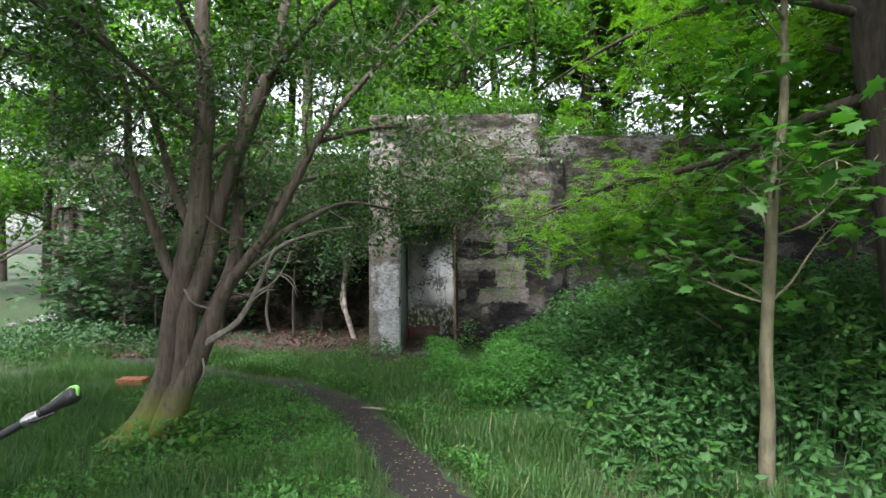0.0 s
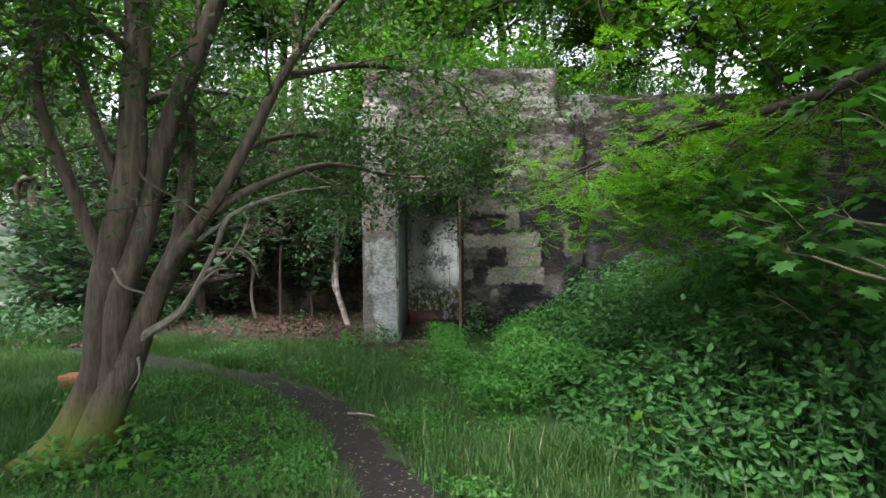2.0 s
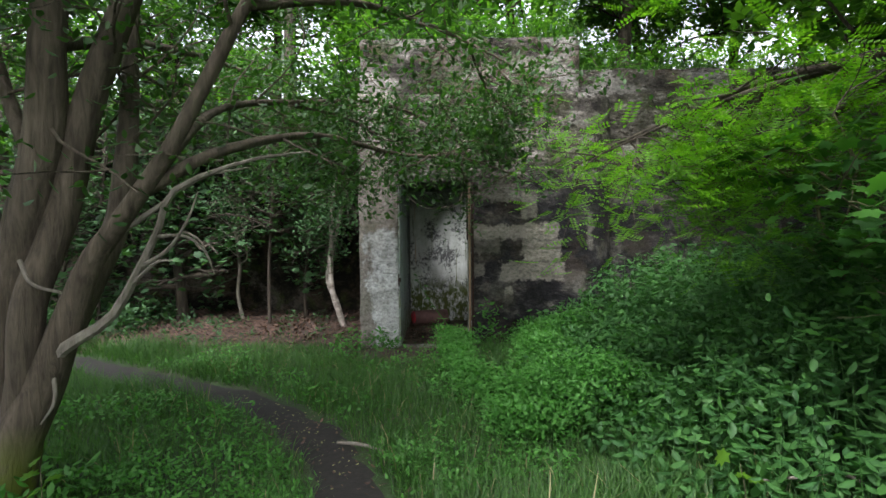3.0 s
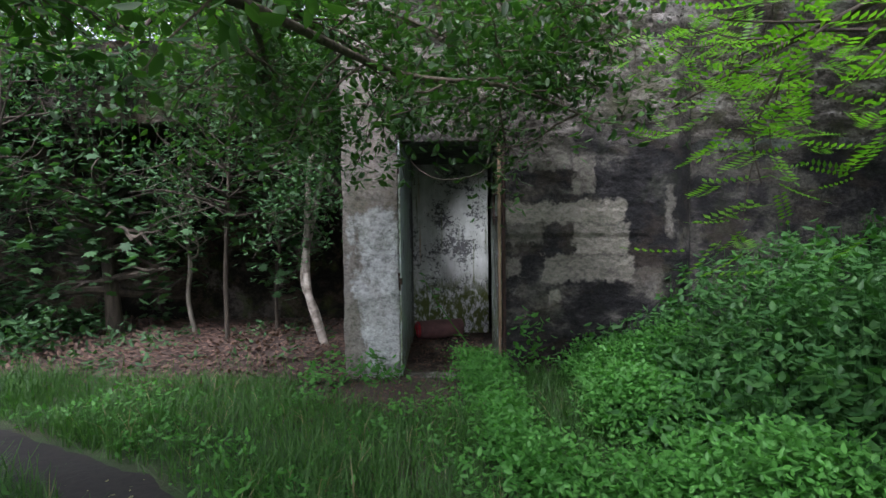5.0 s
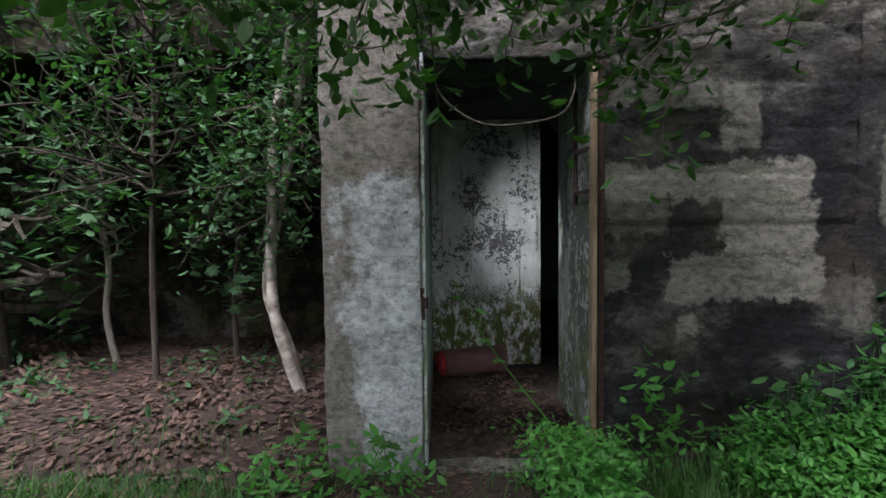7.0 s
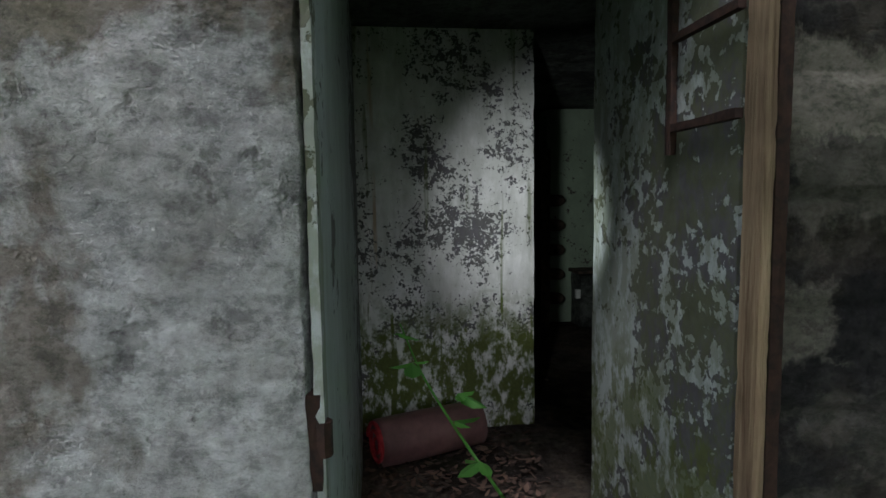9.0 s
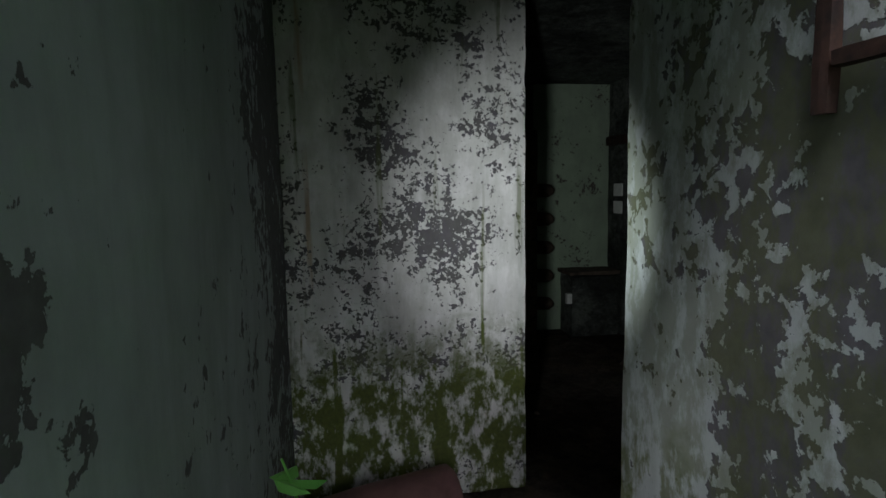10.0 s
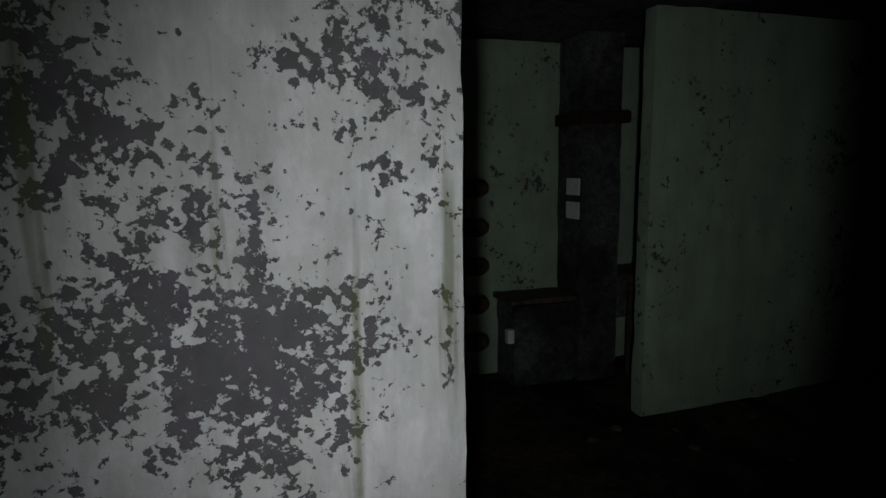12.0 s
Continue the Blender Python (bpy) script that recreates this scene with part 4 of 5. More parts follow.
    v, f = join(*open_tubes(tubes))
    tagged(under(put("twigs", v, f, M_BARK), root), kind="stuff")
    tips = np.array(tips)
    places = tips[r.integers(0, len(tips), 30000)] + r.normal(0, 1, (30000, 3)) * 0.11
    places = clear_of_walk(places)
    v, f = leaves(OVAL, places, 0.07, 0.55, seed=31, droop=-0.3)
    under(put("crown", v, f, M_LEAF), root)


stemmed_tree()


# ---- locust tree with the arching branch ----
def locust_tree():
    root = thing("locust_tree", (3.95, 4.6, 0), "dark leaning locust tree with bright feathery leaves", "tree")
    r = np.random.default_rng(8)
    v, f = tube([(3.95, 4.6, -0.1), (3.85, 4.6, 1.0), (3.68, 4.55, 2.2), (3.5, 4.5, 3.2), (3.3, 4.4, 4.4), (3.2, 4.3, 6.5)], [0.2, 0.16, 0.15, 0.14, 0.12, 0.05], 14, 0.15, 40)
    under(put("trunk", v, f, M_DARKBARK, smooth=True), root)
    limbs = [
        ([(3.55, 4.5, 3.0), (3.1, 4.75, 2.85), (2.7, 5.0, 2.62), (2.24, 5.35, 2.48), (1.8, 6.3, 2.42), (1.35, 7.2, 2.25), (1.0, 7.7, 2.05)], [0.06, 0.045, 0.038, 0.032, 0.024, 0.014, 0.005]),
        ([(2.24, 5.35, 2.48), (1.75, 5.6, 2.4), (1.35, 6.0, 2.22), (0.95, 6.5, 2.05)], [0.024, 0.018, 0.012, 0.004]),
        ([(2.0, 5.9, 2.44), (1.9, 6.2, 2.1), (1.75, 6.5, 1.75)], [0.018, 0.012, 0.004]),
        ([(2.7, 5.0, 2.62), (2.75, 5.8, 2.5), (2.6, 6.6, 2.2), (2.5, 7.4, 2.0)], [0.03, 0.02, 0.014, 0.005]),
        ([(3.4, 4.45, 3.6), (2.6, 4.6, 3.8), (1.8, 5.2, 3.75), (1.1, 6.0, 3.5)], [0.045, 0.034, 0.02, 0.006]),
        ([(3.35, 4.4, 4.1), (2.8, 5.6, 4.2), (2.3, 6.9, 4.0)], [0.04, 0.026, 0.008]),
        ([(3.6, 4.5, 2.6), (3.5, 5.6, 2.7), (3.2, 6.8, 2.5)], [0.035, 0.024, 0.006]),
        ([(3.3, 4.4, 4.5), (2.5, 3.9, 4.6), (1.6, 3.6, 4.4)], [0.035, 0.024, 0.006]),
    ]
    tubes, tips = [], []
    for p, rad in limbs:
        v, f = tube(p, rad, 8, 0.12, 26)
        under(put("limb", v, f, M_DARKBARK, smooth=True), root)
        line = spline(p, 30)
        for _ in range(11):
            s = int(r.uniform(0.35, 1.0) * 29)
            w = r.normal(0, 1, 3)
            w[2] = w[2] * 0.4 - 0.25
            grow(line[s], w, r.uniform(0.35, 0.8), 0.008, 1, r, tubes, tips, 0.4, -0.1)
    v, f = join(*open_tubes(tubes))
    tagged(under(put("twigs", v, f, M_DARKBARK), root), kind="stuff")
    tips = np.array(tips)
    places = clear_of_walk(tips[r.integers(0, len(tips), 2900)] + r.normal(0, 1, (2900, 3)) * 0.12)
    v, f = leaves(FROND, places, 0.22, 0.35, seed=32, droop=-0.35)
    under(put("crown", v, f, M_LEAFBRIGHT), root)


locust_tree()


# ---- young maple with a straight pale stem ----
def young_tree(name, label, stem, radii, bark_mat, branches, n, size, leaf_material, seed, shape=MAPLE, spread=0.12, reach=(0.3, 0.8), start=0.35):
    root = thing(name, (stem[0][0], stem[0][1], 0), label, "tree")
    r = np.random.default_rng(seed)
    v, f = tube(stem, radii, 10, 0.14, 36)
    under(put("trunk", v, f, bark_mat, smooth=True), root)
    line = spline(stem, 40)
    tubes, tips = [], []
    for _ in range(branches):
        s = int(r.uniform(start, 1.0) * 39)
        w = r.normal(0, 1, 3)
        w[2] = abs(w[2]) * 0.5
        grow(line[s], w, r.uniform(*reach), radii[-1] * 0.9 + 0.004, 1, r, tubes, tips, 0.4, 0.15)
    v, f = join(*open_tubes(tubes))
    tagged(under(put("branches", v, f, bark_mat), root), kind="stuff")
    tips = np.array(tips)
    places = clear_of_walk(tips[r.integers(0, len(tips), n)] + r.normal(0, 1, (n, 3)) * spread)
    v, f = leaves(shape, places, size, 0.35, seed=seed, droop=-0.25)
    under(put("crown", v, f, leaf_material), root)
    return root


young_tree("maple_sapling", "young maple with a pale smooth stem among nettles", [(2.25, 3.92, -0.1), (2.27, 3.92, 0.6), (2.26, 3.92, 1.0), (2.3, 3.92, 1.7), (2.34, 3.94, 2.2), (2.42, 3.95, 2.8), (2.45, 4.0, 3.8), (2.5, 4.1, 4.6)],
           [0.055, 0.046, 0.044, 0.04, 0.034, 0.028, 0.018, 0.008], M_YOUNG, 22, 620, 0.12, M_MAPLE, 41, reach=(0.4, 1.0))
young_tree("maple_sapling", "young maple leaning out of the undergrowth", [(3.0, 5.2, -0.1), (2.9, 5.3, 0.8), (2.6, 5.5, 1.5), (2.3, 5.8, 2.0)], [0.03, 0.024, 0.018, 0.008], M_YOUNG, 18, 520, 0.12, M_MAPLE, 42)
young_tree("maple_sapling", "young maple with broad leaves at the wall", [(3.6, 7.2, -0.1), (3.5, 7.2, 0.9), (3.3, 7.3, 1.6), (3.2, 7.4, 2.4)], [0.03, 0.024, 0.018, 0.008], M_YOUNG, 24, 700, 0.12, M_MAPLE, 43)
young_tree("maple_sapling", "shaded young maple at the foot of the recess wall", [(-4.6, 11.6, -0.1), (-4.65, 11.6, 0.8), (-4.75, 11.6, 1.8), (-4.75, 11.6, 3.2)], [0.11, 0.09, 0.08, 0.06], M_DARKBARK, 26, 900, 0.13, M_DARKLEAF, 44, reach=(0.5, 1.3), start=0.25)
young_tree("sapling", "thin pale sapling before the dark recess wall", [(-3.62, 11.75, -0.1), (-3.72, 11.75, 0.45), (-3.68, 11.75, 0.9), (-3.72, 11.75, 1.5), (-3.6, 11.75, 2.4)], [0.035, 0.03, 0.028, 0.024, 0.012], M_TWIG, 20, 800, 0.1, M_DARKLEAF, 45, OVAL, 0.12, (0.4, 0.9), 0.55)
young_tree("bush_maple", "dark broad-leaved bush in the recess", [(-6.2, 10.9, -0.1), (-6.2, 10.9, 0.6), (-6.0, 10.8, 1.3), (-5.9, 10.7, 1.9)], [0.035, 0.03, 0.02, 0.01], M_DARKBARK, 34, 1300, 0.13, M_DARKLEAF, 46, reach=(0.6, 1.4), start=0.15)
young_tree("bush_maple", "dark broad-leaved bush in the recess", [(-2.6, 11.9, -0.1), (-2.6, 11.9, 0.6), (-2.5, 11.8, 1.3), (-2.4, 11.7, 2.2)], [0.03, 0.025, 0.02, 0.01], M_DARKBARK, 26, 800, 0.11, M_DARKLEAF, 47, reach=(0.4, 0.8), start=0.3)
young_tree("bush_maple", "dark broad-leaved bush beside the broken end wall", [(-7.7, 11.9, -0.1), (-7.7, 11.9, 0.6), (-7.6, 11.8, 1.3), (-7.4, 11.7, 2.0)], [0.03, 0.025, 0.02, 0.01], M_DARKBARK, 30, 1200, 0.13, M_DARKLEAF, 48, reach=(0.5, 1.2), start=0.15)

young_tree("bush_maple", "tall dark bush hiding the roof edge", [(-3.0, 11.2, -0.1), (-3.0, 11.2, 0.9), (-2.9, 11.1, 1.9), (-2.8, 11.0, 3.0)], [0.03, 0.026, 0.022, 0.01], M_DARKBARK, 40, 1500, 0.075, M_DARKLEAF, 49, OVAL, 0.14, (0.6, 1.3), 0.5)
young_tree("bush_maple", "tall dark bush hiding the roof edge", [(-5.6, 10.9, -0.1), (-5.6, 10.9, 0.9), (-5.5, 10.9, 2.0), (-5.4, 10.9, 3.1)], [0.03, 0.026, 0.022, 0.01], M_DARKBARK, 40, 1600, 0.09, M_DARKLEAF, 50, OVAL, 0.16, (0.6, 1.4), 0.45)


def birch():
    root = thing("birch_tree", (-1.8, 10.8, 0), "twin-stemmed young birch with pale bark by the pier", "tree")
    r = np.random.default_rng(9)
    stems = [([(-1.66, 10.75, -0.1), (-1.78, 10.75, 0.25), (-1.9, 10.78, 0.7), (-1.9, 10.8, 1.3), (-1.86, 10.8, 2.0), (-1.72, 10.8, 2.7), (-1.6, 10.75, 3.6)], [0.05, 0.045, 0.04, 0.036, 0.033, 0.028, 0.012]),
             ([(-1.7, 10.85, -0.1), (-1.84, 10.9, 0.4), (-1.98, 10.9, 0.8), (-1.85, 10.9, 1.5), (-1.72, 10.85, 2.0), (-1.62, 10.8, 2.6), (-1.45, 10.6, 3.4)], [0.045, 0.04, 0.036, 0.04, 0.04, 0.032, 0.012])]
    tubes, tips = [], []
    for p, rad in stems:
        v, f = tube(p, rad, 10, 0.14, 34)
        under(put("stem", v, f, M_BIRCH, smooth=True), root)
        line = spline(p, 40)
        for _ in range(16):
            s = int(r.uniform(0.45, 1.0) * 39)
            w = r.normal(0, 1, 3)
            w[1] = -abs(w[1]) * 0.7
            grow(line[s], w, r.uniform(0.3, 0.7), 0.008, 1, r, tubes, tips, 0.4, 0.0)
    v, f = join(*open_tubes(tubes))
    tagged(under(put("branches", v, f, M_DARKBARK), root), kind="stuff")
    tips = np.array(tips)
    places = clear_of_walk(tips[r.integers(0, len(tips), 1700)] + r.normal(0, 1, (1700, 3)) * 0.09)
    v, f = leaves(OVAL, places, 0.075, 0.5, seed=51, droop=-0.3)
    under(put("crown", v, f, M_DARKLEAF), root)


birch()


# ---- undergrowth ----
def stuff(name, v, f, mat, label, category):
    return tagged(put(name, v, f, mat), label, category, kind="stuff")


def off_path(x, y):
    d = np.min(np.hypot(x[:, None] - PATH[None, :, 0], y[:, None] - PATH[None, :, 1]), 1)
    return d


def lie_many(x, y):
    return np.array([lie(a, b) for a, b in zip(x, y)])


def bank(x, y):
    """How high the weeds stand to the east of the footpath."""
    edge = np.interp(y, [2.5, 4, 5.5, 7, 8.2, 9.6], [1.3, 1.3, 1.05, 0.9, 0.85, 0.8])
    rise = np.clip((x - edge) / 1.4, 0, 1)
    tall = 0.25 + 0.85 * rise + 0.35 * np.clip((x - edge - 1.4) / 2, 0, 1)
    return np.where(x > edge - 0.1, tall * np.clip((y - 2.6) / 2.6, 0.3, 1), 0)


def nettles(n, seed):
    r = np.random.default_rng(seed)
    x, y = r.uniform(0.1, 6.0, n), r.uniform(2.4, 9.7, n)
    keep = (bank(x, y) > 0) & ~((y > 9.5) & (x < 0.5)) & ((y > 4.4) | (r.uniform(0, 1, n) < 0.5))
    x, y = x[keep], y[keep]
    h = bank(x, y) * r.uniform(0.65, 1.15, len(x))
    g = lie_many(x, y)
    lean = r.normal(0, 0.12, (len(x), 2))
    stems_v, stems_f, places = [], [], []
    for i in range(len(x)):
        p0 = np.array([x[i], y[i], g[i] - 0.02])
        p1 = p0 + np.array([lean[i, 0] * h[i], lean[i, 1] * h[i], h[i]])
        o = len(stems_v)
        for a, w in ((p0, 0.005), (p1, 0.002)):
            stems_v += [(a[0] - w, a[1], a[2]), (a[0] + w, a[1] + w, a[2]), (a[0], a[1] - w, a[2])]
        stems_f += [(o, o + 1, o + 4, o + 3), (o + 1, o + 2, o + 5, o + 4), (o + 2, o, o + 3, o + 5)]
        k = int(5 + 12 * h[i])
        s = np.sqrt(r.uniform(0.06, 1, k))
        places.append(p0 + (p1 - p0) * s[:, None] + r.normal(0, 0.035, (k, 3)))
    places = np.concatenate(places)
    stuff("nettle_stems", stems_v, stems_f, M_NETTLE, "thin green stems of the nettle bank", "nettles")
    return places


pl = nettles(5200, 61)
v, f = leaves(OVAL, pl, 0.085, 0.35, seed=62, droop=-0.35)
stuff("nettles", v, f, M_NETTLE, "dense bank of green nettles beside the path", "nettles")


def herbs(n, seed, box, tall, size, mat, name, label):
    r = np.random.default_rng(seed)
    x, y = r.uniform(box[0], box[1], n), r.uniform(box[2], box[3], n)
    rim = np.minimum(np.minimum(x - box[0], box[1] - x), np.minimum(y - box[2], box[3] - y))
    ragged = np.array([0.28 + 0.45 * noise.noise(Vector((a * 2.1, b * 2.1, seed * 1.7))) for a, b in zip(x, y)])
    keep = (off_path(x, y) > 0.3) & (rim > ragged * min(1.0, 0.7 * (box[1] - box[0])))
    x, y = x[keep], y[keep]
    dens = np.array([noise.noise(Vector((a * 1.3, b * 1.3, seed))) for a, b in zip(x, y)])
    keep = dens > -0.15
    x, y, dens = x[keep], y[keep], dens[keep]
    k = 9
    g = lie_many(x, y)
    p = np.stack([np.repeat(x, k), np.repeat(y, k), np.repeat(g, k)], 1)
    h = np.repeat(tall * (0.6 + dens), k) * r.uniform(0.1, 1.0, len(p))
    p += np.stack([r.normal(0, 0.06, len(p)), r.normal(0, 0.06, len(p)), np.maximum(0.01, h)], 1)
    v, f = leaves(OVAL, p, size, 0.5, seed=seed)
    stuff(name, v, f, mat, label, "weeds")


herbs(8500, 71, (-0.35, 1.8, 5.9, 9.5), 0.52, 0.042, M_HERB, "bright_weeds", "fresh light-green weeds crowding the doorway")
herbs(3200, 72, (-3.2, 0.9, 3.0, 6.2), 0.16, 0.042, M_HERB, "low_weeds", "low light-green weeds in the grass")
herbs(70, 76, (0.22, 0.7, 9.25, 9.6), 0.95, 0.085, M_HERB, "doorway_nettles", "tall pale nettles against the door frame")
herbs(160, 77, (-3.1, -2.0, 4.3, 5.6), 0.35, 0.07, M_HERB, "tree_foot_weeds", "leafy seedlings round the old tree's foot")
herbs(900, 78, (-3.8, 0.1, 5.9, 9.0), 0.2, 0.05, M_HERB, "low_weeds", "low leafy weeds between the grass tufts")
herbs(150, 73, (-1.9, -0.7, 8.6, 9.6), 0.3, 0.07, M_HERB, "pier_weeds", "small weeds at the foot of the pier")
herbs(130, 74, (-6.5, -1.4, 9.5, 12.5), 0.2, 0.08, M_DARKLEAF, "recess_weeds", "scattered seedlings on the leaf litter")
herbs(900, 75, (-9.0, -4.0, 8.5, 12.5), 0.5, 0.1, M_DARKLEAF, "shade_weeds", "dark leafy plants along the shaded wall")


def turf(n, seed, box, tall, mat, name, label):
    r = np.random.default_rng(seed)
    x, y = r.uniform(box[0], box[1], n), r.uniform(box[2], box[3], n)
    d = off_path(x, y)
    litter = ((x < -0.7) & (y > 9.3) & (x > -6.5)) | ((y > 8.3 + 0.5 * np.abs(x + 0.6)) & (x > -1.6) & (x < 0.3)) | (y > 12.6)
    bunk = (y > 9.4) & (x > -1.4)
    keep = (d > 0.2 + r.uniform(0, 0.14, n)) & ~bunk & ~(litter & (r.uniform(0, 1, n) > 0.08)) & (bank(x, y) < 0.75)
    x, y = x[keep], y[keep]
    pat = np.array([noise.noise(Vector((a * 0.9, b * 0.9, 9))) for a, b in zip(x, y)])
    p = np.stack([x, y, lie_many(x, y) - 0.01], 1)
    v, f = leaves(BLADE, p, tall * (1 + 0.8 * pat), 0.28, seed=seed, droop=1.25)
    stuff(name, v, f, mat, label, "grass")


turf(150000, 81, (-6.0, 2.4, 1.8, 10.0), 0.17, M_GRASS, "grass", "long soft woodland grass with trodden gaps")
turf(22000, 82, (-14.0, -5.5, 4.0, 24.0), 0.24, M_GRASS, "grass", "sunlit grass in the clearing beyond the bunker")
turf(16000, 84, (-6.0, 2.4, -4.0, 1.8), 0.2, M_GRASS, "grass", "woodland grass behind the start of the path")
turf(14000, 85, (2.4, 8.0, -4.0, 5.5), 0.2, M_GRASS, "grass", "shaded grass under the trees")
turf(16000, 86, (-9.5, -6.0, -2.0, 10.0), 0.2, M_GRASS, "grass", "grass at the edge of the clearing")
turf(1500, 83, (-3.0, 2.0, 2.0, 9.0), 0.19, M_STRAW, "dry_grass", "scattered dry straw-coloured blades")


def litter(n, seed, boxes, size, name, label):
    r = np.random.default_rng(seed)
    ps = []
    for (x0, x1, y0, y1, z) in boxes:
        x, y = r.uniform(x0, x1, n), r.uniform(y0, y1, n)
        g = lie_many(x, y) + (0.022 if z else 0.0) if z is None or z == "mould" else np.full(n, z)
        ps.append(np.stack([x, y, g + r.uniform(0.008, 0.03, n)], 1))
    p = np.concatenate(ps)
    v, f = leaves(OVAL, p, size, 0.3, seed=seed)
    stuff(name, v, f, M_LITTER, label, "leaf litter")


litter(7500, 91, [(-6.5, -1.3, 9.0, 12.7, "mould")], 0.075, "leaf_litter", "brown dead leaves covering the ground in the recess")
litter(1300, 92, [(-1.5, 0.2, 8.3, 9.6, None), (-0.73, 0.15, 9.7, 11.6, -0.025)], 0.045, "leaf_litter", "dead leaves and crumbs on the threshold floor")
litter(700, 93, [(-1.5, 0.6, 3.0, 6.8, None), (0.5, 1.5, 2.9, 4.4, None)], 0.04, "leaf_litter", "dead leaves strewn over soil and grass")


def roof_growth():
    r = np.random.default_rng(95)
    n = 5200
    x = np.concatenate([r.uniform(-1.3, 1.8, n), r.uniform(1.8, 9.4, n), r.uniform(-7.0, -1.3, n)])
    y = np.concatenate([r.uniform(10.1, 11.4, n), r.uniform(10.8, 12.0, n), r.uniform(11.25, 13.0, n)])
    z = np.concatenate([np.full(n, 4.18), np.full(n, 3.93), np.full(n, 3.28)])
    p = np.stack([x, y, z], 1)
    v, f = leaves(BLADE, p[::2], 0.32, 0.4, seed=96, droop=1.1)
    stuff("roof_grass", v, f, M_GRASS, "grass hanging over the concrete roof edge", "grass")
    q = p[1::2] + np.stack([r.normal(0, 0.1, len(p) // 2), r.normal(-0.05, 0.15, len(p) // 2), r.uniform(0.0, 0.55, len(p) // 2)], 1)
    v, f = leaves(OVAL, q, 0.09, 0.5, seed=97)
    stuff("roof_shrubs", v, f, M_FOREST, "low green shrubs along the roof edge", "shrubs")


roof_growth()


def hanging_growth():
    """Leafy runners that trail over the roof edge before the recess."""
    r = np.random.default_rng(98)
    tubes, places = [], []
    for _ in range(75):
        x = r.uniform(-7.0, -1.35)
        q = np.array([x, 11.35, 3.34])
        drop = r.uniform(0.5, 1.5)
        line = [q, q + (r.normal(0, 0.06), -0.26, 0.03), q + (r.normal(0, 0.12), -0.3, -0.4 * drop), q + (r.normal(0, 0.2), -0.24, -drop)]
        tubes.append(tube([tuple(a) for a in line], [0.006, 0.002], 4, 0, 10))
        fine = spline(line, 22)
        places.append(np.repeat(fine[4:], 3, 0) + r.normal(0, 0.07, (54, 3)))
    v, f = join(*tubes)
    stuff("runner_stems", v, f, M_DARKBARK, "thin dark runners trailing over the roof edge", "creeper")
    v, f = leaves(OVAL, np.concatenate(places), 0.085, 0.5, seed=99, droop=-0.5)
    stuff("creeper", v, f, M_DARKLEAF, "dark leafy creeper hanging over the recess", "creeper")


hanging_growth()


